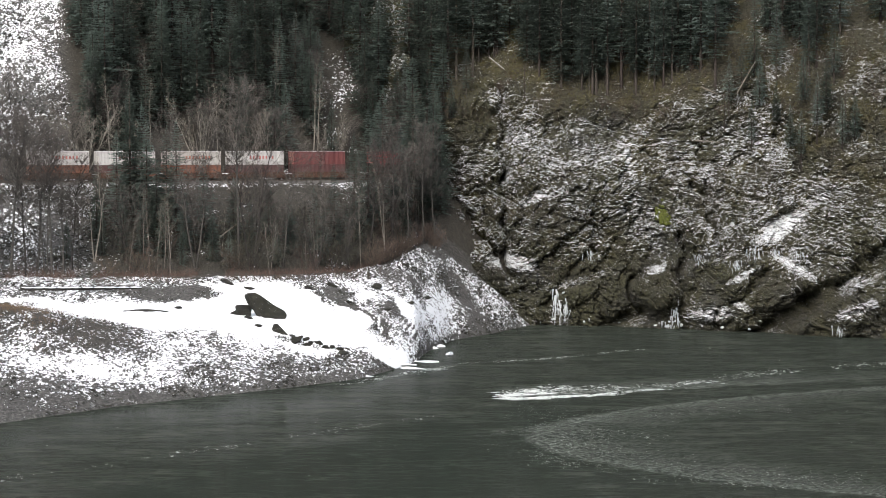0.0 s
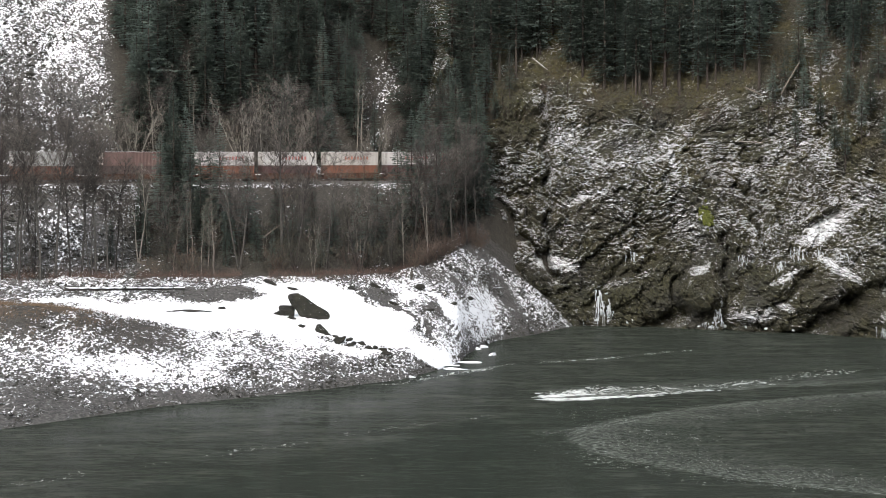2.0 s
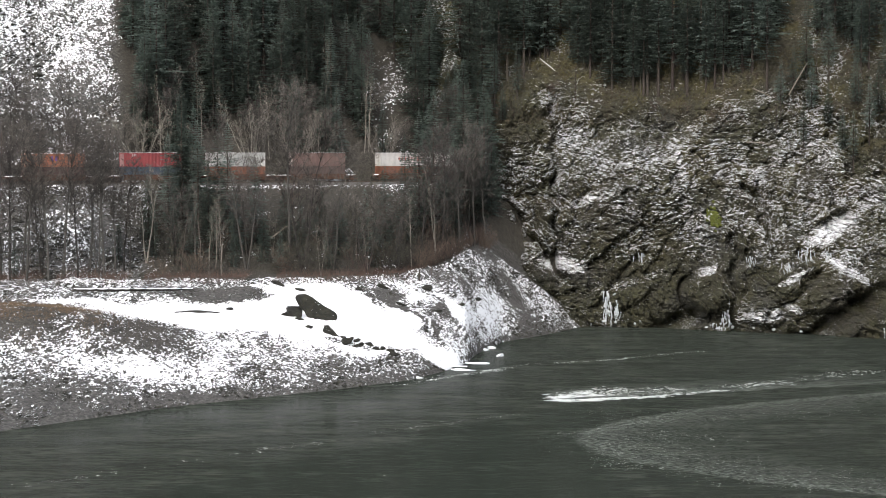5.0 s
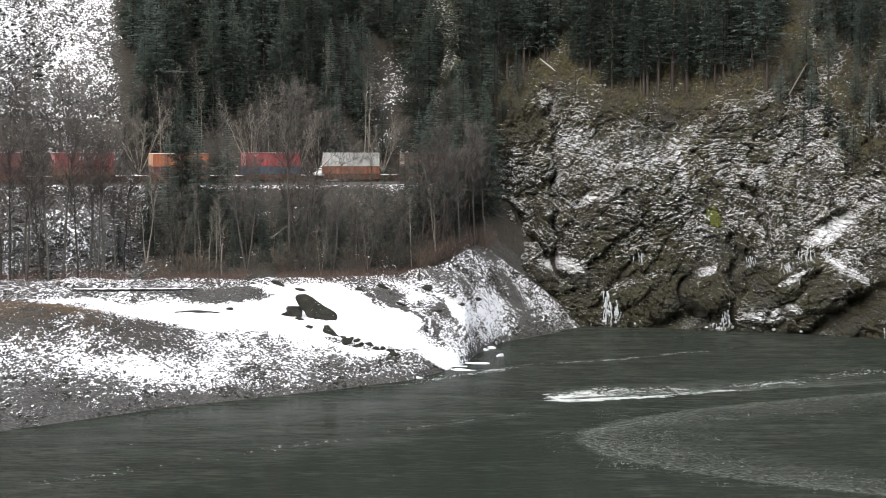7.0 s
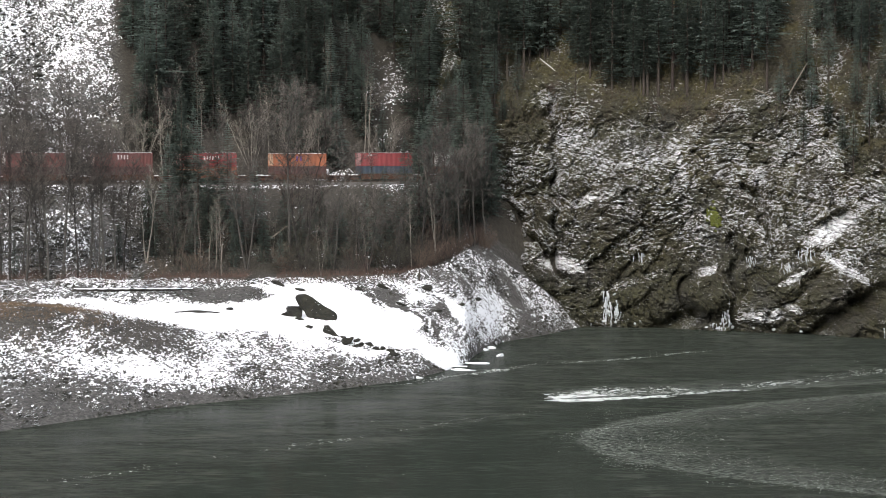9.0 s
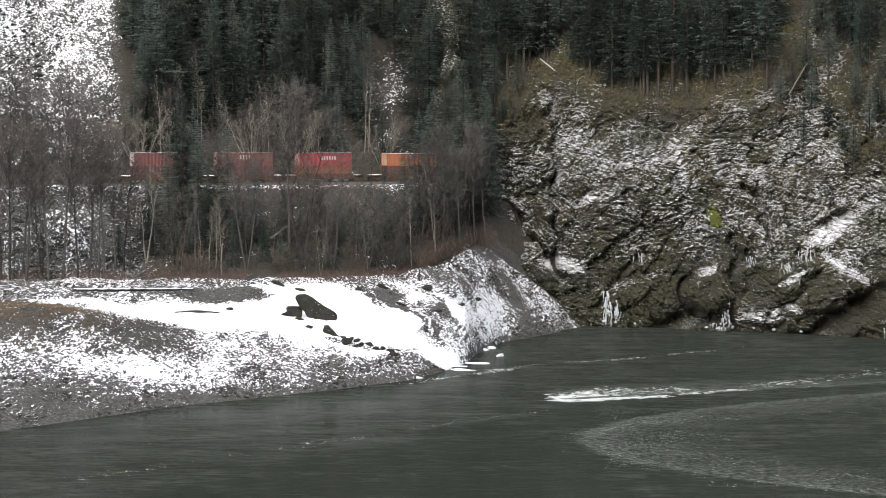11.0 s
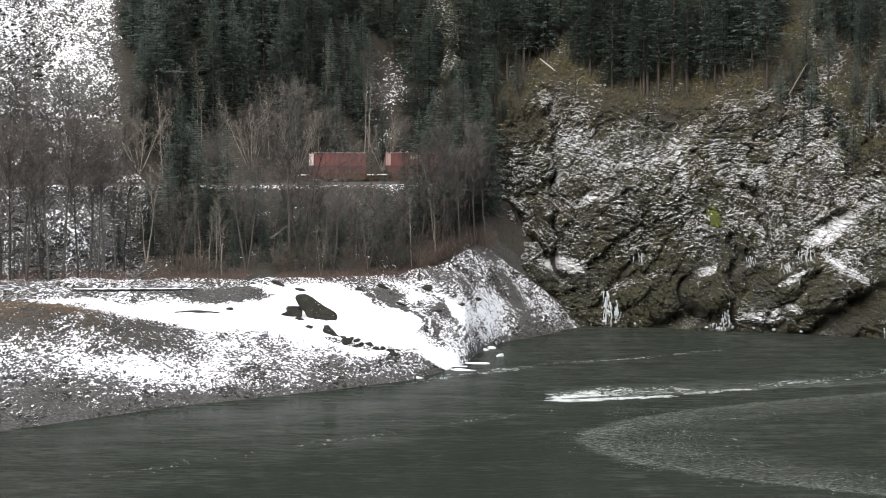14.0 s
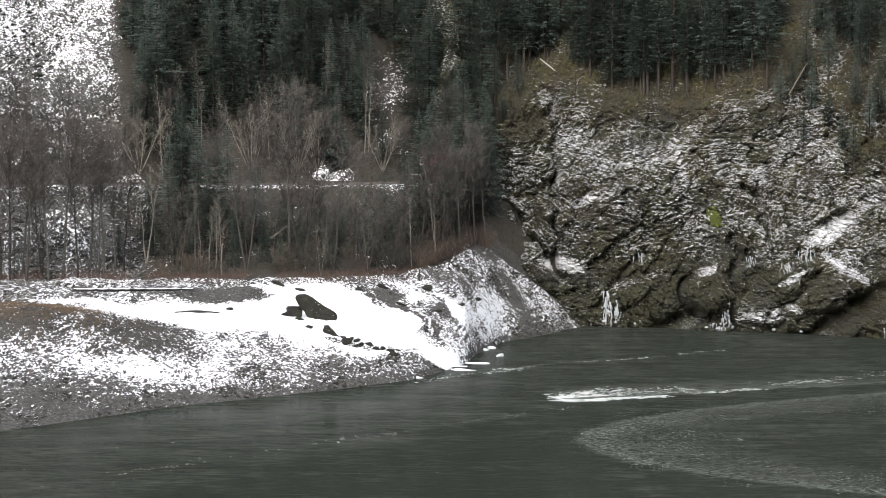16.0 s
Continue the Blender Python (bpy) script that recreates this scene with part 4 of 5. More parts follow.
def woods():
    rng = random.Random(5)
    # the wooded hill behind the railway: the nearest as trees, the rest as one wood
    far = []
    for row, back0 in enumerate((10, 17, 25, 34, 44, 56, 70, 86, 104, 124)):
        x0 = -60.0 - 0.19 * back0
        while x0 < 22:
            x0 += 3.1 + 0.25 * row
            x, back = x0 + rng.uniform(-1.8, 1.8), back0 + rng.uniform(-4, 4)
            y = track_y(x) + back
            if -x > 56 + 0.19 * back or (row == 0 and rng.random() < 0.3) or (-15 < x < -8 and 14 < back < 34 and rng.random() < 0.6):
                continue
            if -2 < x < 2.5 and 18 <= back < 46:
                continue
            low = -3 < x < 3 and back < 18
            m = stand(x, y, rest_z(x, y) - 0.6, rng.choice((0.3, 0.4, 0.48)) if low else rng.choice((0.45, 0.6, 0.75, 0.9, 1.05, 1.15)), rng.uniform(0, 360))
            if row < 6:
                planted("conifer", CONIFERS[rng.randrange(6)], m, CON_LABEL, "conifers on the hill")
            else:
                far += [(me, m) for me in FAR[rng.randrange(3)]]
    for k in range(44):
        x, back = rng.uniform(-54, 3), rng.uniform(13, 62)
        if -2 < x < 2.5 or -15 < x < -8 and back < 34:
            continue
        y = track_y(x) + back
        planted("conifer", CONIFERS[rng.randrange(6)], stand(x, y, rest_z(x, y) - 0.6, rng.uniform(0.5, 1.0), rng.uniform(0, 360)), CON_LABEL, "conifers on the hill")
    for k in range(22):
        back = 12 + 4.2 * k
        x = -54.0 - 0.19 * back + rng.uniform(-1.5, 3)
        y = track_y(x) + back
        planted("conifer", CONIFERS[rng.choice((0, 2, 2, 5))], stand(x, y, rest_z(x, y) - 0.6, rng.uniform(0.6, 0.95), rng.uniform(0, 360)), CON_LABEL, "conifers on the hill")
    # above the cliff
    n = 0
    while n < 270:
        x = rng.uniform(8.5, 118)
        z = 45.5 + (13 * rng.random() if n < 115 else 8 + 50 * rng.random())
        if x > 68 and rng.random() < 0.7:
            continue
        if x < 22 and z < 52 and rng.random() < 0.6:
            continue
        n += 1
        pair = CONIFERS[rng.choice((1, 1, 3, 3, 0, 5))]
        m = stand(x, float(cliff_y(x, z)) + 0.5, z - 0.9, rng.uniform(0.5, 1.1), rng.uniform(0, 360))
        if n <= 115:
            planted("conifer", pair, m, "dark green conifer with a bare lower trunk above the cliff", "conifers above the cliff")
        else:
            far += [(me, m) for me in FAR[rng.randrange(3)]]
    # young trees on the ledges
    for x, z, k in ((64.5, 41, .42), (67, 44, .4), (70, 43, .5), (72.5, 40, .4), (74.5, 35, .42), (76, 31, .4), (79, 36, .45), (81, 42, .5), (83, 33, .4), (85.5, 37, .42), (68, 35, .34), (77.5, 44, .5), (12, 41, .4), (10.5, 44, .5), (15, 45, .42)):
        y = float(cliff_y(x, z)) - 1.0
        planted("conifer", CONIFERS[rng.choice((1, 3, 4))], stand(x, y, z - 0.9, k, rng.uniform(0, 360)), "thin young conifer on a ledge of the cliff", "conifers on the cliff")
    joined("far_woods", far, "dense dark conifer wood on the upper slope", "woods")
    # dark young conifers among the trees below the railway
    for x, y, s in ((-44.2, 404, .9), (-46.2, 403, .84), (-43.0, 400, .7), (-48, 398, .62), (-51, 394, .42), (-41, 398, .62), (-38, 402, .7), (-46, 391, .42), (-43, 392, .36), (-39.5, 392, .42), (-36, 396, .5), (-33, 400, .6),
                    (-49.5, 389, .34), (-36, 390.5, .3), (-31, 394, .4), (-28, 403, .5), (-25, 399, .38), (-22, 406, .5), (-18, 402, .4), (-14, 408, .5), (-10.5, 412, .55), (-7, 419, .7),
                    (-20, 395, .3), (-28, 392, .3), (-12, 403, .36), (-4.5, 426, .85), (-1.8, 431, .95), (1.5, 435, .8), (4, 438, .85), (6.2, 442, .9), (8, 446, .9), (2, 429, .5),
                    (-70, 372, .24), (-74, 374, .3), (4, 452, .95), (7, 458, 1.0), (1, 460, .8), (8.8, 452, .85), (9.5, 446.5, .7), (-3, 458, .7), (-55, 386, .26), (-46.5, 406, .7), (-40, 405, .6)):
        planted("conifer", CONIFERS[rng.choice((0, 2, 4))], stand(x, y, rest_z(x, y) - 0.3, 1.2 * s, rng.uniform(0, 360)), "dark young conifer among leafless trees below the railway", "conifers on the bank")
    # tall leafless trees whose trunks show
    for x, y, k, s in ((-67.1, 366.5, 2, 1.15), (-64, 369, 4, 1.3), (-62.1, 371.4, 0, 1.35), (-57, 376.5, 5, 1.15), (-56.2, 377.5, 2, 1.1), (-60, 374, 4, 1.15), (-70, 368, 4, 1.2), (-66, 375, 1, 1.15), (-72, 371, 1, 1.2), (-53.5, 382, 4, 1.0),
                       (-44.6, 387.8, 3, .8), (-33.6, 390, 1, 1.15), (-26.5, 393, 2, 1.1), (-24.5, 394, 1, 1.2), (-19, 394.5, 1, .95),
                       (-13.2, 398, 3, .9), (-8, 404, 1, .8), (-4, 412, 4, .9), (0, 420, 2, .85), (3, 424, 4, .8), (6, 431, 2, .8), (8, 436, 4, .85), (-75, 369, 2, 1.1), (-78, 372, 0, 1.1), (-69, 373, 0, 1.0), (-59, 380, 2, 1.0), (-54.5, 379, 0, .9)):
        planted("bare_tree", BARE[k], stand(x, y, rest_z(x, y) - 0.2, s * (1.3 if x > -53 else 1.0), rng.uniform(0, 360), rng.uniform(-3, 3)), BARE_LABEL, "bare trees on the bank")
    dead = leafless(51, 19, 2, 0.12, 0.45, 0.2, 14, 1, 2, 0.011, 0.6, M_PALE, M_PALE)
    planted("bare_tree", dead, stand(-50.4, 386.5, rest_z(-50.4, 386.5) - 0.2, 0.95, 40), "pale dead tree with a forked top", "bare trees on the bank")
    n = 0
    while n < 13:
        x = rng.uniform(-84, 5)
        f = rng.random()
        y = float(bench_y(x)) + 4 + f * (track_y(x) - 11 - float(bench_y(x)))
        if x < -54 and f > 0.35 and rng.random() < 0.5:
            continue
        n += 1
        planted("bare_tree", BARE[rng.randrange(6)], stand(x, y, rest_z(x, y) - 0.2, rng.uniform(0.5, 0.85) * (1 - 0.45 * f), rng.uniform(0, 360), rng.uniform(-5, 5)), BARE_LABEL, "bare trees on the bank")
    # bushes on the slope below the railway
    n = 0
    while n < 92:
        x = rng.uniform(-54, 8)
        f = 0.8 * rng.random() ** 1.2
        y = float(bench_y(x)) + 3 + f * (track_y(x) - 10 - float(bench_y(x)))
        n += 1
        planted("bush", BUSHES[2 if x > -6 and rng.random() < 0.7 else rng.choice((0, 0, 1, 1, 2))], stand(x, y, rest_z(x, y) - 0.2, rng.uniform(0.6, 1.15), rng.uniform(0, 360)),
                "leafless olive-brown bush below the railway", "bushes on the bank")
    # slender pale stems among the bushes
    n = 0
    while n < 30:
        x = rng.uniform(-53, 9)
        y = float(bench_y(x)) + 2 + 16 * rng.random() if n < 16 else track_y(x) + 7 + 9 * rng.random()
        if n < 16 and y > track_y(x) - 8:
            y = track_y(x) - 9
        n += 1
        planted("bare_tree", PALE[rng.randrange(3)], stand(x, y, rest_z(x, y) - 0.2, rng.uniform(0.6, 1.05), rng.uniform(0, 360), rng.uniform(-6, 6)), "slender leafless tree with pale grey bark", "pale trees on the bank")
    # bushes along the far side of the railway
    for k in range(30):
        x = -92 + 3.1 * k + rng.uniform(-1, 1)
        if -26 < x < -15 or -61 < x < -55:
            continue
        y = track_y(x) + 6 + 3.5 * rng.random()
        planted("bush", BUSHES[rng.choice((0, 1, 2))], stand(x, y, rest_z(x, y) - 0.2, rng.uniform(0.5, 0.85), rng.uniform(0, 360)), "leafless grey-brown bush beside the railway", "bushes beside the railway")
    for k in range(20):
        x = rng.uniform(-54, 0)
        y = track_y(x) + 9 + 24 * rng.random()
        planted("bush", BUSHES[rng.choice((0, 1, 1, 2))], stand(x, y, rest_z(x, y) - 0.3, rng.uniform(0.6, 1.1), rng.uniform(0, 360)), "leafless bush under the conifers on the hill", "bushes on the hill")
    # round-crowned trees beside the railway
    for x, k, s in ((-37.0, 0, .92), (-28.3, 1, 1.08), (-24.5, 0, .8), (-12.0, 1, .8), (-62, 0, .85), (-57, 1, .9), (-52, 0, .8)):
        y = track_y(x) + 8
        planted("bare_tree", FANS[k], stand(x, y, rest_z(x, y) - 0.2, s, rng.uniform(0, 360)), "leafless tree with a round crown of pale rising limbs", "bare trees behind the railway")
    # leafless trees behind the railway
    n = 0
    while n < 62:
        x = rng.uniform(-92, 2) if n < 58 else rng.uniform(-92, -56)
        y = track_y(x) + 6 + (20 if x > -52 else 7) * rng.random() ** 1.3
        n += 1
        planted("bare_tree", BARE[rng.randrange(6)], stand(x, y, rest_z(x, y) - 0.2, rng.uniform(0.45, 0.8) if x > -52 else rng.uniform(0.42, 0.75), rng.uniform(0, 360), rng.uniform(-5, 5)),
                "leafless brown tree behind the railway", "bare trees behind the railway")


woods()


# ---------------------------------------------------------------- rocks, ice and logs
def rock_mesh(name, size, seed, material, cuts=4, planes=9, rough=0.10):
    """A broken boulder: a ball cut flat by chance planes and roughened."""
    rng = random.Random(seed)
    bm = bmesh.new()
    bmesh.ops.create_icosphere(bm, subdivisions=cuts, radius=1)
    cutters = []
    for _ in range(planes):
        d = Vector((rng.gauss(0, 1), rng.gauss(0, 1), rng.gauss(0, 1))).normalized()
        cutters.append((d, rng.uniform(0.35, 0.7)))
    o = Vector((seed * 3.1, seed * 1.7, 0))
    for v in bm.verts:
        for d, k in cutters:
            e = v.co.dot(d)
            if e > k:
                v.co -= d * (e - k)
        v.co *= 1 + rough * noise.fractal(v.co * 2.2 + o, 1.0, 2.0, 4)
        v.co = Vector((v.co.x * size[0], v.co.y * size[1], v.co.z * size[2]))
    me = bpy.data.meshes.new(name)
    bm.to_mesh(me)
    bm.free()
    me.materials.append(material)
    return me


def boulder(x, y, size, seed, turn=0, tilt=0, sink=0.35, label="dark angular boulder lying on the snowy beach", base=None):
    me = rock_mesh("boulder", size, seed, M_BOULDER)
    set_float(me, "cover", [-0.38] * len(me.vertices))
    ob = new("boulder", me)
    z = (rest_z(x, y) if base is None else base) + size[2] * (1 - 2 * sink) * 0.5
    ob.matrix_basis = pose(x, y, z, 0, tilt, turn)
    return tagged(ob, label, "boulder", "boulders on the beach")


boulder(-19.6, 355.0, (4.2, 2.2, 2.0), 3, 6, 36, 0.0, "large dark boulder tilted on the snowy beach")
boulder(-22.9, 355.2, (1.4, 1.2, 2.3), 8, 20, -25, 0.2)
boulder(-24.4, 355.6, (1.1, 0.8, 0.7), 9, 0, 10)
boulder(-17.4, 347.5, (2.1, 1.4, 1.0), 12, -10, 15)
boulder(-20.6, 349.5, (0.75, 0.6, 0.4), 14)
boulder(-22.2, 353.0, (0.9, 0.7, 0.5), 15)
for i, (bx, by_) in enumerate(((-15.3, 346.6), (-14.2, 345.6), (-13.2, 346.4), (-12.4, 345.0), (-11.3, 345.8), (-10.2, 344.6), (-9.2, 345.6), (-14.6, 344.2), (-12.9, 343.6), (-8.0, 345.5), (-6.9, 346.5), (-7.6, 344.0))):
    r = 0.5 + 0.45 * ((i * 37) % 10) / 10
    boulder(bx, by_, (r * 1.2, r, r * 0.7), 40 + i, i * 47, 0, 0.3, "dark broken stone half buried in snow")
boulder(-33.5, 354.5, (1.0, 0.5, 0.6), 61, 15, 0, 0.3, "dark driftwood-like stone in the snow")
boulder(-37.5, 351.0, (4.2, 0.7, 0.35), 62, 3, 0, 0.3, "low dark ledge showing through snow")
for i, (bx, by_, r) in enumerate(((-27, 376, 1.2), (-23, 373, .9), (-7, 377, .9), (-10, 386, 1.0), (-4, 371, .6), (-1, 378, .8), (3, 388, .9), (-14, 379, .9), (6, 402, .8), (-3, 391, 1.1))):
    boulder(bx, by_, (r * 1.5, r, r * 0.55), 70 + i, i * 31 - 40, 12, 0.35, "dark flat rock on the gravel slope")


for i, (bx, back, r) in enumerate(((0.3, 22, 3.2), (-1.0, 34, 4.2), (1.6, 46, 4.6), (-8.5, 33, 2.0), (6.5, 56, 3.2))):
    ob = new("rock_outcrop", rock_mesh("rock_outcrop", (r, r, r * 2.3), 200 + i, M_CRAG, 5, 6, 0.4))
    ob.matrix_basis = pose(bx, track_y(bx) + back, rest_z(bx, track_y(bx) + back) + r * 0.8, -18, 8, 40 * i)
    tagged(ob, "mossy rock outcrop with snow among the conifers", "rock", "outcrops on the hill")


def scatter_stones(name, count, spots, label, material, seed):
    """Loose stones as one mesh: eight-faced lumps lying on the land."""
    rng = random.Random(seed)
    g = Geo()
    while len(g.v) < count * 6:
        x, y, r = spots(rng)
        if x is None:
            continue
        z = rest_z(x, y) + 0.1 * r
        a = rng.uniform(0, 3)
        k = len(g.v)
        ex, ey = r * rng.uniform(0.8, 1.5), r * rng.uniform(0.6, 1.0)
        ca, sa = math.cos(a), math.sin(a)
        j = [rng.uniform(0.75, 1.2) for _ in range(6)]
        g.v += [(x + ex * ca * j[0], y + ex * sa * j[0], z), (x - ey * sa * j[1], y + ey * ca * j[1], z), (x - ex * ca * j[2], y - ex * sa * j[2], z), (x + ey * sa * j[3], y - ey * ca * j[3], z),
                (x + 0.2 * r, y, z + r * 0.75 * j[4]), (x, y, z - r * 0.5)]
        for i in range(4):
            g.f += [(k + i, k + (i + 1) % 4, k + 4), (k + (i + 1) % 4, k + i, k + 5)]
    return tagged(new(name, mesh_of(name, *g.pair(), material)), label, "stones", kind="stuff")


def beach_spot(rng):
    x = rng.uniform(-72, 24)
    sy, by = float(shore_y(x)), float(bench_y(x))
    y = sy + (by - sy) * rng.random() ** 1.15
    c, u = cover_turf(np.array(x), np.array(y))
    if float(c) > 0.62 or rng.random() < float(u) or fbm(x * 0.12, y * 0.12, 31.0, 3) < -0.25:
        return None, 0, 0
    return x, y, 0.10 + 0.30 * rng.random() ** 3


def scree_spot(rng):
    back = 10 + 80 * rng.random()
    x = -58 - 0.19 * back - 46 * rng.random()
    return x, track_y(x) + back, 0.2 + 0.5 * rng.random() ** 2.5


def bank_spot(rng):
    x = rng.uniform(-86, -48)
    by = float(bench_y(x))
    return x, by + 4 + rng.random() * (track_y(x) - 10 - by), 0.22 + 0.4 * rng.random() ** 2


scatter_stones("beach_stones", 9000, beach_spot, "grey river stones scattered over the snowy beach", M_STONE, 21)
scatter_stones("scree_blocks", 3800, scree_spot, "dark scree blocks showing through snow", M_STONE, 22)
scatter_stones("bank_stones", 2600, bank_spot, "dark stones on the snowy railway bank", M_STONE, 23)


def log(x, y, z, length, r, rx, ry, rz, material, label, snow=False):
    g = Geo()
    rng = random.Random(int(length * 10 + x))
    sides, steps = 8, 8
    for i in range(steps + 1):
        f = i / steps
        bend = 0.03 * length * math.sin(f * 3)
        for k in range(sides):
            w = 2 * math.pi * k / sides
            rr = r * (1 - 0.55 * f) * rng.uniform(0.9, 1.1)
            g.v.append((f * length, rr * math.cos(w) + bend, rr * math.sin(w)))
            if i:
                p, q = (i - 1) * sides, i * sides
                g.f.append((p + k, p + (k + 1) % sides, q + (k + 1) % sides, q + k))
    root = new("fallen_log")
    root.matrix_basis = pose(x, y, z, rx, ry, rz)
    part("stem", g.pair(), material, root)
    for k in range(4):
        g = Geo()
        f = 0.3 + 0.17 * k
        g.tube((f * length, 0, 0), (f * length + 0.5, rng.uniform(-0.7, 0.7), rng.uniform(0.2, 0.8)), r * 0.25, r * 0.1, 5)
        part("branch_stub", g.pair(), material, root)
    if snow:
        g = Geo()
        for i in range(10):
            g.blob((length * (i + 0.5) / 10, 0, r * (1 - 0.055 * i) * 0.75), (length / 17, r * 0.6, r * 0.35), rng, 0.2, 1)
        part("snow_cover", g.pair(), M_SNOW, root, "snow lying along the log")
    return tagged(root, label, "log", "fallen logs")


M_DEAD = plain("dead_wood", (0.2, 0.18, 0.155), 0.9, 0, 0.35, 3)
log(-58.5, 359.5, rest_z(-58.5, 359.5) + 0.2, 19, 0.38, 0, 0, 12, M_GREYBARK, "long grey fallen log in snow at the wood's edge", True)
log(-30, 396, 18.5, 5, 0.14, 0, -35, 20, M_DEAD, "pale dead branch in the bushes")
log(19.7, float(cliff_y(19.7, 53)) - 5.0, 52.6, 7.2, 0.17, 0, 38, 8, M_DEAD, "snow-topped dead log leaning over the cliff edge", True)
log(60, float(cliff_y(60, 45)) - 1.5, 46.0, 6, 0.16, 0, 25, 0, M_DEAD, "grey dead log lying on the cliff")
log(66, float(cliff_y(66, 43)) - 1.5, 44.5, 7, 0.15, 0, -60, 0, M_DEAD, "grey dead log leaning on the cliff")
log(58, float(cliff_y(58, 34)) - 2.0, 35.5, 7, 0.14, 0, 4, 0, M_DEAD, "grey dead log lying on a ledge")


def snag(x, z, height):
    g = Geo()
    g.tube((0, 0, -0.8), (0.1, 0, height * 0.6), 0.1, 0.07, 6)
    g.tube((0.1, 0, height * 0.6), (0.0, 0, height), 0.07, 0.02, 6)
    root = new("dead_trunk")
    root.matrix_basis = pose(x, float(cliff_y(x, z)) - 1.2, z, 0, 0, x * 40)
    part("stem", g.pair(), M_BARK, root)
    rng = random.Random(int(x * 7))
    for k in range(7):
        g = Geo()
        h = height * (0.35 + 0.08 * k)
        a = rng.uniform(0, 6.3)
        g.tube((0.05, 0, h), (0.8 * math.cos(a), 0.8 * math.sin(a), h + 0.2), 0.03, 0.01, 3)
        part("branch_stub", g.pair(), M_DEAD, root)
    return tagged(root, "bare grey dead trunk standing on the cliff", "tree", "dead trunks on the cliff")


for sx, sz, sh in ((76.5, 33, 7), (71, 45, 9), (78, 44, 7), (26.5, 45, 6), (63.5, 38, 5), (84, 38, 8)):
    snag(sx, sz, sh)

post = new("post")
g = Geo()
g.tube((0, 0, -0.4), (0, 0, 1.7), 0.16, 0.14, 8)
part("stem", g.pair(), M_BARK, post)
post.matrix_basis = pose(-4.1, 397.5, rest_z(-4.1, 397.5))
tagged(post, "short dark wooden post in the snow", "post")


def snow_mound(x, y, size, seed):
    me = rock_mesh("snow_mound", size, seed, M_GROUND, 4, 5, 0.3)
    ob = new("snow_mound", me)
    ob.matrix_basis = pose(x, y, RAIL_Z - 0.3, 0, 0, 30)
    set_float(me, "cover", [0.6] * len(me.vertices))
    return tagged(ob, "mound of rubble under snow beside the railway", "mound", "mounds beside the railway")


snow_mound(-20.3, track_y(-20.3) + 5.2, (5.2, 1.9, 3.4), 5)
snow_mound(-23.2, track_y(-23.4) + 5.0, (2.4, 1.6, 2.8), 6)
snow_mound(-58.0, track_y(-58.0) + 5.2, (3.2, 1.8, 1.7), 7)


def ice_column(x, z, height, width, seed):
    """Frozen seepage: hanging spikes of ice, each a part, of uneven length."""
    rng = random.Random(seed)
    root = new("ice_formation")
    root.matrix_basis = pose(x, ICE_FACE(x, z - height * 0.4), 0)
    for i in range(int(5 + width * 8)):
        g = Geo()
        u = rng.gauss(0, width * 0.6)
        top = z + rng.uniform(-0.6, 0.1) * height
        l = max(0.3, min(height * rng.uniform(0.15, 0.75) * (1.5 if rng.random() < 0.2 else 1), top))
        r = rng.uniform(0.03, 0.12) * (0.55 if z > 10 else 1.0)
        y = rng.uniform(-0.35, 0.25)
        n, sides = 8, 6
        lean = rng.uniform(-0.12, 0.12) * l
        for k in range(n + 1):
            f = k / n
            rr = r * (1 - 0.8 * f) * rng.uniform(0.5, 2.0) + 0.012
            u += rng.gauss(0, 0.05)
            for s in range(sides):
                w = 2 * math.pi * s / sides
                g.v.append((u + lean * f + rr * math.cos(w) * (1.5 if k == 0 else 1), y + rr * math.sin(w), top - l * f))
                if k:
                    p, q = (k - 1) * sides, k * sides
                    g.f.append((p + s, p + (s + 1) % sides, q + (s + 1) % sides, q + s))
        part("icicle", g.pair(), M_ICE, root)
    return tagged(root, "white icicles frozen onto the dark cliff", "ice", "ice on the cliff")


_cliff = bpy.data.objects["rock_cliff"].data
_co = np.empty(len(_cliff.vertices) * 3)
_cliff.vertices.foreach_get("co", _co)
_co = _co.reshape(-1, 3)


def ICE_FACE(x, z, r=1.2):
    """How far out the rock stands near a place on the cliff."""
    m = (np.abs(_co[:, 0] - x) < r) & (np.abs(_co[:, 2] - z) < r)
    return float(np.percentile(_co[m, 1], 25)) - 0.1


for i, (ix, iz, ih, iw) in enumerate(((31.3, 7.0, 6.0, 0.9), (33.4, 5.0, 3.6, 0.5), (53.3, 5.2, 5.0, 0.9), (52.0, 1.6, 1.6, 1.2), 
                                      (71, 15.8, 3.0, 1.6),
                                      (67.5, 15.5, 3.2, 1.6), (75, 15.0, 2.6, 1.2), (64, 13, 2.4, 1.0), (38, 14, 2.2, 0.8), (58, 14, 3.0, 0.8), (80, 2.0, 1.8, 1.0))):
    ice_column(ix, iz, ih, iw, 100 + i)


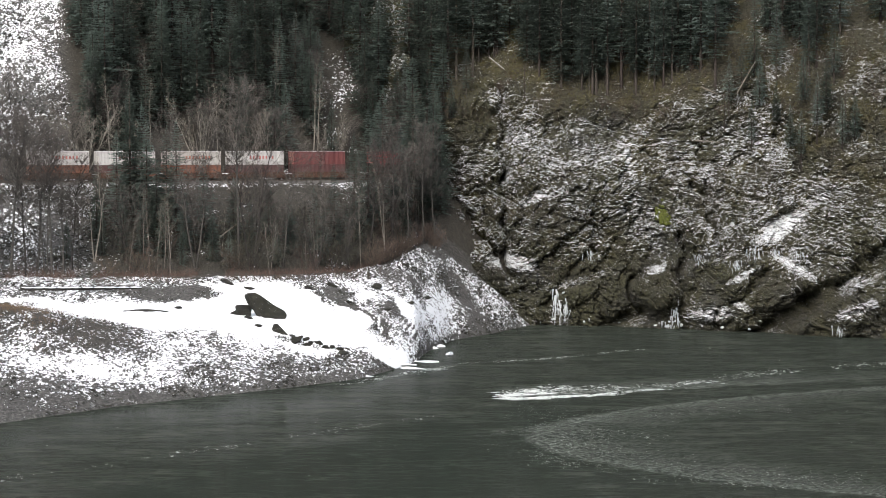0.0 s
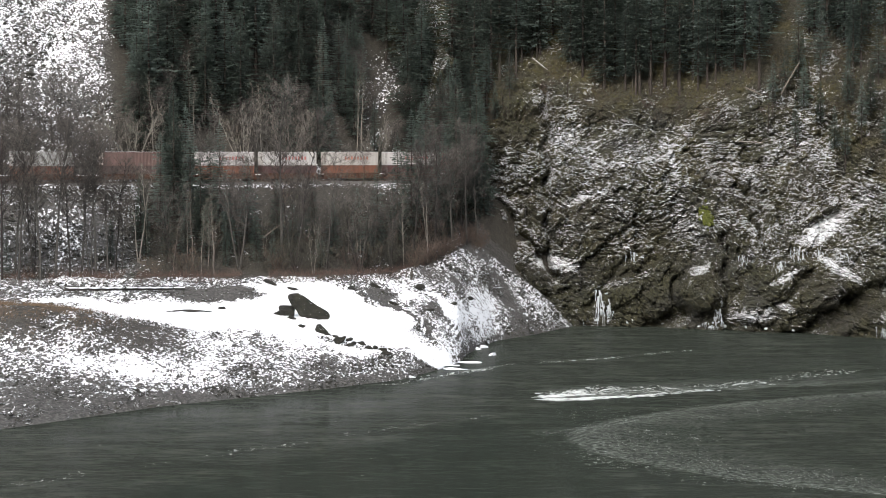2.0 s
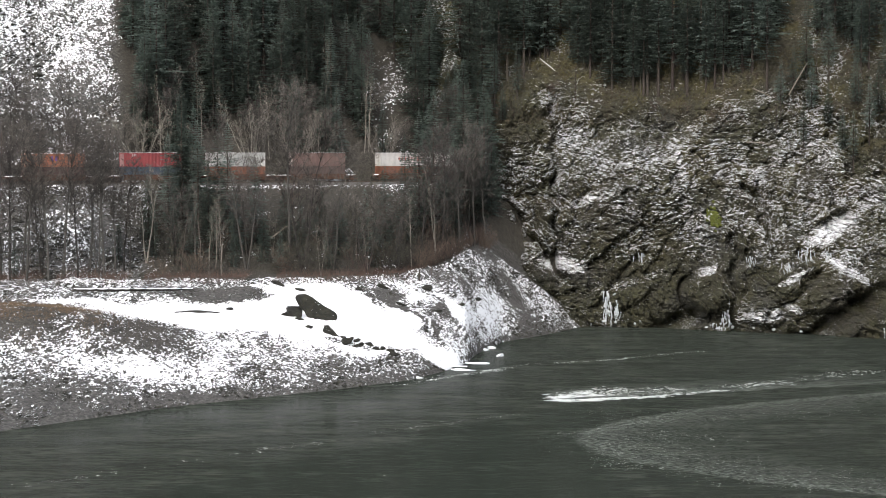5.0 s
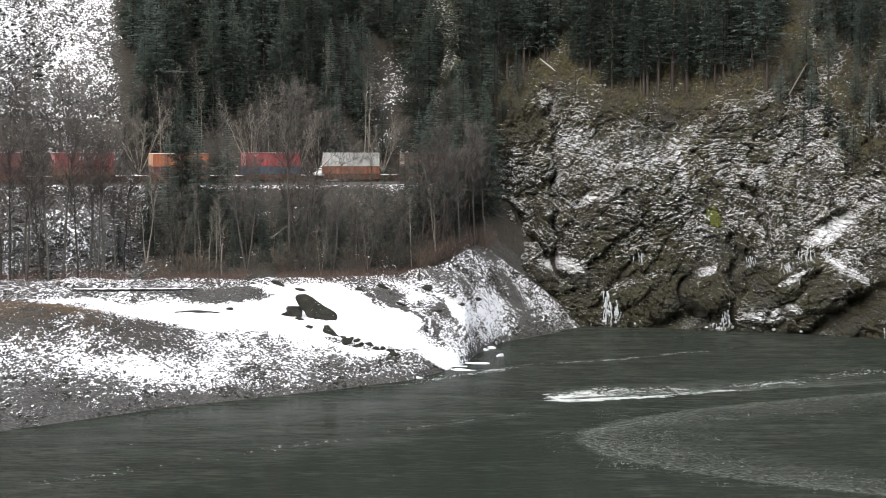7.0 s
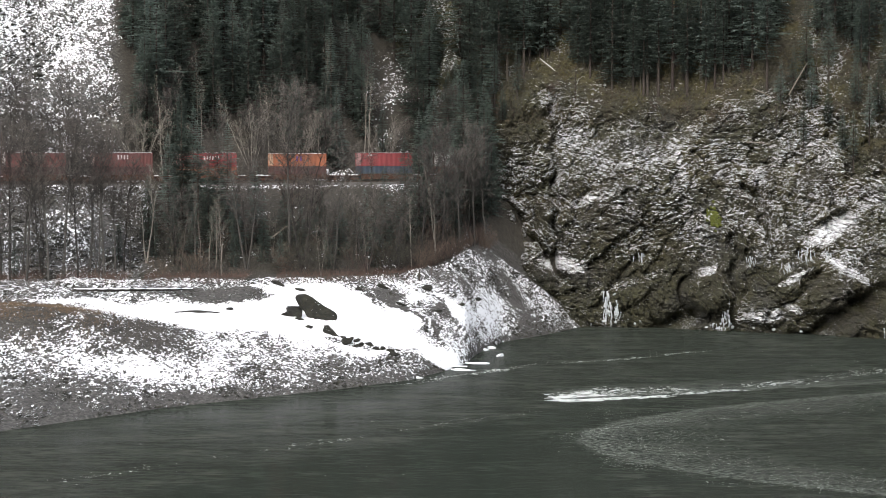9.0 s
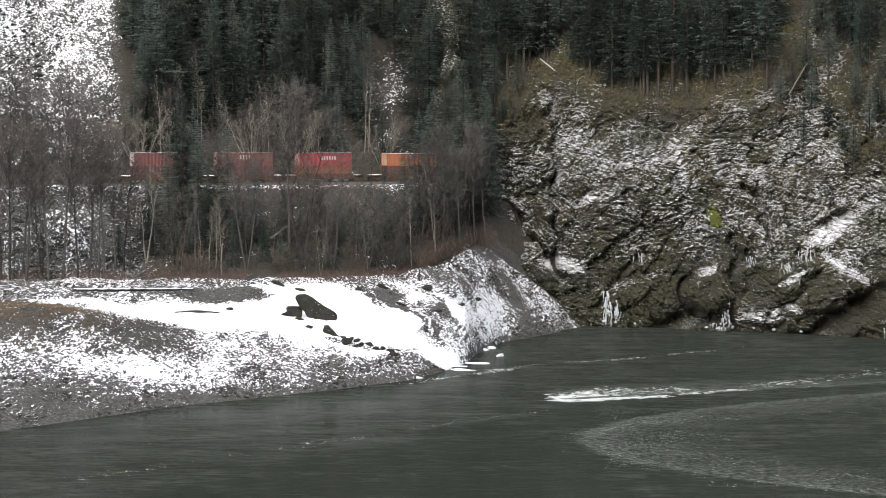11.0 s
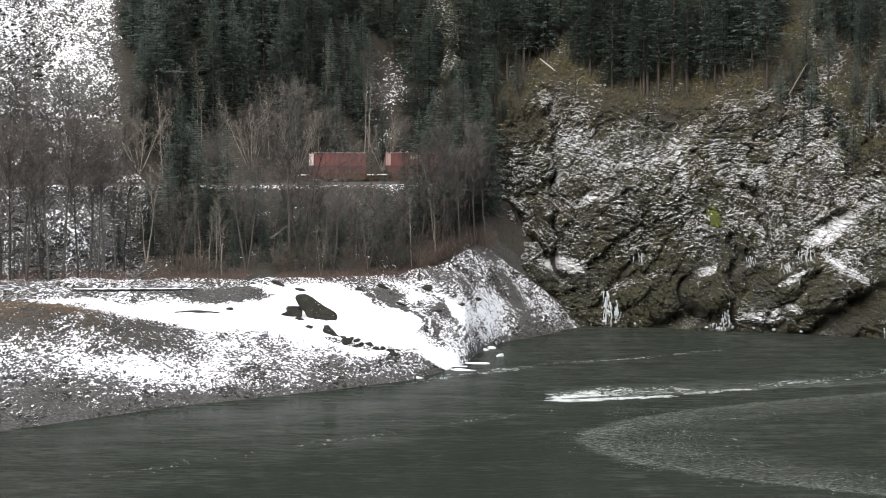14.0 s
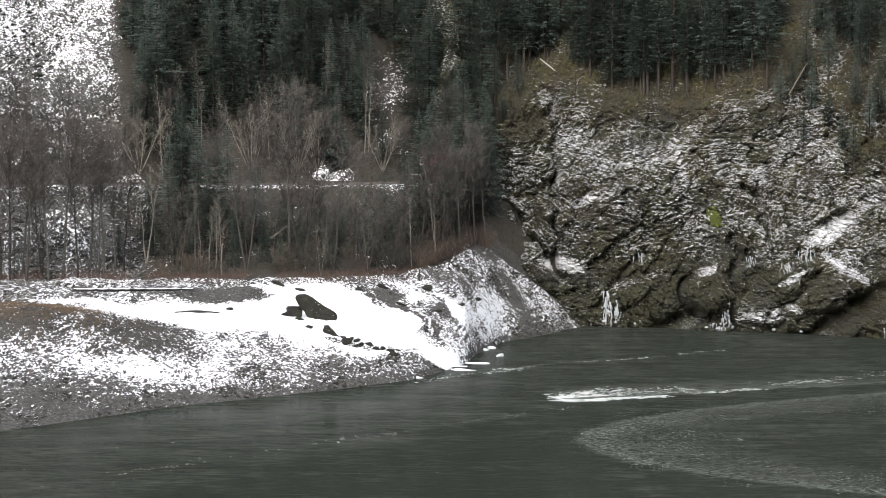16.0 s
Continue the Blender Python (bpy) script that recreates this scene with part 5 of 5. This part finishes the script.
for i, (ix, iz, r) in enumerate(((31.0, 1.2, 0.8), (32.0, 3.0, 0.6), (33.2, 1.0, 0.6), (36.8, 0.7, 0.7), (37.6, 1.3, 0.5), (43.5, 0.6, 0.4), (49.8, 0.6, 0.5), (51.8, 0.6, 0.8), (53.2, 1.4, 0.7), (53.5, 3.0, 0.5), (54.6, 0.6, 0.7),
                                    (58.0, 0.8, 0.5), (61.5, 0.6, 0.6), (66.0, 0.5, 0.5), (80, 1.0, 0.8), (28.5, 0.5, 0.5), (31.4, 5.5, 0.7), (33.0, 6.2, 0.5))):
    ob = new("ice_lump", rock_mesh("ice_lump", (r * 0.75, r * 0.5, r * 0.42), 300 + i, M_ICE, 3, 6, 0.35))
    ob.matrix_basis = pose(ix, ICE_FACE(ix, iz, 0.6) + 0.3, iz, 20 * i, 15, 30 * i)
    tagged(ob, "lump of white ice frozen to the rock", "ice", "ice lumps on the cliff")


def ice_slab(x, y, size, seed):
    me = rock_mesh("ice_slab", size, seed, M_SNOW, 3, 6)
    ob = new("ice_slab", me)
    ob.matrix_basis = pose(x, y, size[2] * 0.25, 0, 0, seed * 23)
    return tagged(ob, "snow-covered ice block at the water's edge", "ice", "ice blocks along the shore")


for i, (ix, iy, sx, sz) in enumerate(((-0.6, 353.5, 4.6, 0.5), (1.6, 361, 3.4, 0.5), (9.4, 373, 1.1, 0.7), (7.0, 385, 1.6, 0.5), (4.6, 384, 2.4, 0.3), (8.2, 388, 1.0, 0.6), (2.8, 349, 2.6, 0.35), (5.2, 360, 2.2, 0.3), (-3.6, 336.5, 0.9, 0.5), (-4.6, 337.5, 1.2, 0.3), (25.2, 434.5, 0.7, 0.5),
                                      (-41, 295.5, 1.0, 0.3), (-40, 297, 1.4, 0.25))):
    ice_slab(ix, iy, (sx, sx * 0.7, sz * 0.6), i + 1)

g = Geo()
moss_rng = random.Random(4)
for i in range(90):
    mx, mz = 51.7 + moss_rng.gauss(0, 0.6), 21.0 + moss_rng.gauss(0, 0.9)
    g.blob((mx, ICE_FACE(mx, mz, 0.45) + 0.1, mz), (0.28, 0.16, 0.3), moss_rng, 0.4, 1)
tagged(new("moss_cushion", mesh_of("moss_cushion", *g.pair(), plain("bright_moss", (0.085, 0.095, 0.028), 0.95, 0, 0.4, 4))), "bright yellow-green moss cushion on the rock", "moss", kind="stuff")


# ---------------------------------------------------------------- shrubs and grass
def blades(name, count, spot, size, lean, material, label, seed):
    rng = random.Random(seed)
    g = Geo()
    while len(g.v) < count * 3:
        x, y = spot(rng)
        if x is None:
            continue
        z = rest_z(x, y) + 0.1
        h = size * rng.uniform(0.4, 1.2)
        a = rng.uniform(0, 3.14)
        w = rng.uniform(0.012, 0.03)
        g.poly((x - w * math.cos(a), y - w * math.sin(a), z), (x + w * math.cos(a), y + w * math.sin(a), z), (x + rng.gauss(0, lean) * h, y + rng.gauss(0, lean) * h, z + h))
    return tagged(new(name, mesh_of(name, *g.pair(), material)), label, "shrubs", kind="stuff")


def hedge_spot(rng):
    x = rng.uniform(-76, -2)
    if fbm(x * 0.15, 3.0, 41.0, 3) < -0.35:
        return None, 0
    return x, float(bench_y(x)) + rng.gauss(4.5 if x < -55 else 1.8, 4.0)


def mound_spot(rng):
    x, y = rng.gauss(-62, 8), rng.gauss(328, 9)
    return (x, y) if fbm(x * 0.25, y * 0.25, 51.0, 3) > -0.05 and y > float(shore_y(x)) + 12 else (None, 0)


blades("russet_shrubs", 7500, hedge_spot, 1.3, 0.55, M_SHRUB, "low russet shrubs along the edge of the wood", 61)
blades("dry_grass", 7000, mound_spot, 0.6, 0.5, plain("dry_grass", (0.17, 0.125, 0.085), 0.95, 0, 0.3, 1), "dry brown grass and twigs on the snowy mound", 62)


def cliff_blades(name, count, low, high, size, material, label, seed):
    """Tufts and twigs that stand out from the rock."""
    rng = random.Random(seed)
    pick = _co[(_co[:, 2] > low) & (_co[:, 2] < high) & (_co[:, 0] < 95)]
    g = Geo()
    while len(g.v) < count * 3:
        x, y, z = pick[rng.randrange(len(pick))]
        if fbm(x * 0.14, z * 0.14, seed * 3.0, 3) < 0.05:
            continue
        h = size * rng.uniform(0.3, 1.2)
        w = rng.uniform(0.012, 0.035)
        a = rng.uniform(0, 3.14)
        g.poly((x - w * math.cos(a), y, z - w * math.sin(a)), (x + w * math.cos(a), y, z + w * math.sin(a)), (x + rng.gauss(0, 0.4) * h, y - abs(rng.gauss(0.3, 0.4)) * h, z + h * rng.uniform(0.2, 1)))
    return tagged(new(name, mesh_of(name, *g.pair(), material)), label, "plants", kind="stuff")


cliff_blades("cliff_grass", 16000, 39, 58, 0.7, plain("mossy_grass", (0.10, 0.09, 0.036), 0.95, 0, 0.4, 0.4), "mossy olive grass above the cliff", 71)
cliff_blades("cliff_brush", 14000, 39, 60, 1.3, plain("brown_brush", (0.085, 0.066, 0.052), 0.95, 0, 0.35, 0.6), "brown leafless brush above the cliff", 72)
cliff_blades("cliff_twigs", 16000, 8, 45, 0.8, plain("grey_brush", (0.085, 0.072, 0.06), 0.95, 0, 0.35, 0.6), "thin brown brush on ledges of the cliff", 73)


def cliff_bushes():
    rng = random.Random(9)
    n = 0
    while n < 76:
        x = rng.uniform(10, 92) if n < 62 else rng.uniform(9.5, 14)
        z = rng.uniform(39, 56) if n < 50 else rng.uniform(14, 44)
        n += 1
        planted("bush", BUSHES[rng.choice((0, 1, 1, 2))], stand(x, ICE_FACE(x, min(z, 90)) + 0.4, z - 0.3, rng.uniform(0.25, 0.6), rng.uniform(0, 360)), "small leafless bush clinging to the cliff", "bushes on the cliff")


cliff_bushes()


def talus_head():
    """Brown bushes where the stony slope meets the cliff."""
    rng = random.Random(19)
    for k in range(22):
        x = rng.uniform(-5, 9.5)
        y = float(bench_y(x)) + rng.uniform(-1.5, 5)
        planted("bush", BUSHES[rng.choice((0, 2, 2))], stand(x, y, rest_z(x, y) - 0.2, rng.uniform(0.5, 0.95), rng.uniform(0, 360)), "leafless brown bush at the head of the stony slope", "bushes at the cliff foot")


talus_head()


# ---------------------------------------------------------------- foam on the river
FOAM = []


def foam_raft(name, path, count, wide, size, seed, drift, label, thick=0.02):
    """Flecks of foam along a line of water; drift: metres a second along x and y."""
    rng = random.Random(seed)
    g = Geo()
    pts = [Vector((*p, 0)) for p in path]
    segs = [(a, b) for a, b in zip(pts, pts[1:])]
    lens = [(b - a).length for a, b in segs]
    c = sum((Vector((*p, 0)) for p in path), Vector()) / len(path)
    for _ in range(count):
        a, b = rng.choices(segs, lens)[0]
        d = (b - a).normalized()
        p = a.lerp(b, rng.random()) + Vector((-d.y, d.x, 0)) * rng.gauss(0, wide)
        if name == "foam_line" and rng.random() > 0.75 + 1.8 * fbm(p.x * 0.16, p.y * 0.08, seed * 5.0, 4):
            continue
        p -= c
        s = size * rng.uniform(0.3, 1.2) * (2.2 if rng.random() < 0.12 else 1)
        w = s * rng.uniform(0.25, 0.7)
        if name == "whitewater":
            s *= 1.7
            w = s * rng.uniform(0.14, 0.4)
        t = math.atan2(d.y, d.x) + rng.gauss(0, 0.25)
        k = len(g.v)
        n = 7
        for i in range(n):
            u = 2 * math.pi * i / n
            q = rng.uniform(0.6, 1.2)
            ex, ey = s * q * math.cos(u), w * q * math.sin(u)
            g.v.append((p.x + ex * math.cos(t) - ey * math.sin(t), p.y + ex * math.sin(t) + ey * math.cos(t), 0.004))
        g.v.append((p.x, p.y, 0.004 + (0.02 if name == "whitewater" else 0.0015) * rng.uniform(0.5, 1.5)))
        g.f += [(k + i, k + (i + 1) % n, k + n) for i in range(n)]
    ob = new(name, mesh_of(name, *g.pair(), M_FOAM if name == "whitewater" or wide < 1 else M_THIN))
    tagged(ob, label, "foam", "foam on the river", "stuff")
    FOAM.append((ob, c, drift))
    return ob


LINE = "thin line of white foam flecks drifting on the river"
# the standing rapid
RAPID = "white broken water of a standing rapid"
foam_raft("whitewater", [(14.7, 306.0), (18, 306.5), (23, 308)], 130, 0.9, 0.42, 1, (0.03, 0.0), RAPID, 0.16)
foam_raft("whitewater", [(14.9, 308.5), (18, 310.5), (22, 312.5)], 90, 0.6, 0.36, 2, (0.05, 0.0), RAPID, 0.14)
foam_raft("whitewater", [(21, 307.5), (28, 310), (31, 312)], 150, 0.7, 0.38, 13, (0.04, 0.0), RAPID, 0.14)
foam_raft("whitewater", [(15.2, 309.5), (18, 313), (21, 317)], 120, 0.9, 0.34, 12, (0.04, 0.0), RAPID)
foam_raft("whitewater", [(16, 312), (21, 318), (26, 322)], 130, 1.6, 0.22, 16, (0.05, 0.0), "thin foam behind a standing rapid")
foam_raft("whitewater", [(20, 313), (27, 317), (34, 321)], 200, 2.4, 0.2, 14, (0.1, 0.0), "thin foam behind a standing rapid")
foam_raft("whitewater", [(31, 313), (36, 316), (41, 320)], 60, 0.5, 0.3, 3, (0.4, 0.2), "white broken water trailing from a rapid", 0.09)
foam_raft("whitewater", [(42, 323), (48, 329), (52, 331)], 80, 1.2, 0.2, 15, (0.6, 0.3), "white broken water trailing from a rapid", 0.04)
foam_raft("foam_line", [(36, 317), (52, 332), (70, 352), (90, 362)], 520, 1.6, 0.2, 4, (1.0, 0.55), LINE)
foam_raft("foam_line", [(4, 342), (14, 358), (30, 369), (44, 384)], 520, 0.6, 0.2, 5, (0.32, 0.15), LINE)
foam_raft("foam_line", [(-6, 327), (4, 343), (9, 351)], 420, 0.8, 0.17, 6, (0.15, 0.25), LINE)
foam_raft("foam_line", [(-40, 228), (-20, 254), (2, 281), (12, 292)], 360, 0.9, 0.13, 7, (0.75, 0.8), LINE)
foam_raft("foam_line", [(18, 290), (40, 288), (58, 300)], 1300, 4.5, 0.06, 8, (0.5, 0.2), "foam flecks spread over an eddy in the river")
foam_raft("foam_line", [(36, 286), (24, 280), (15.5, 268), (15.5, 256), (19, 243), (26, 231), (44, 222), (60, 222)], 3600, 1.5, 0.065, 9, (0.25, -0.05), "curved band of foam flecks round an eddy")
foam_raft("foam_line", [(30, 270), (24, 262), (24, 250), (34, 236), (50, 228)], 3600, 3.6, 0.06, 10, (0.3, 0.0), "foam flecks spread over an eddy in the river")
foam_raft("foam_line", [(-60, 232), (0, 262), (70, 300), (60, 390), (20, 370)], 700, 14, 0.07, 11, (0.5, 0.2), "loose foam flecks scattered over the river")


# ---------------------------------------------------------------- what moves
def motions():
    for thing, s, z in TRAIN:
        walk(thing, [(0.0, on_track(s, 0, z)), (8.0, on_track(s + SPEED * 8, 0, z)), (16.0, on_track(s + SPEED * 16, 0, z))])
    for k, (thing, c, (dx, dy)) in enumerate(FOAM):
        rows = []
        for t in range(0, 17, 2):
            sway = 0.35 * math.sin(1.7 * t + k) if thing.name.startswith("whitewater") else 0.0
            rows.append((float(t), pose(c.x + dx * (t - 8) + sway, c.y + dy * (t - 8), 0)))
        walk(thing, rows)


motions()
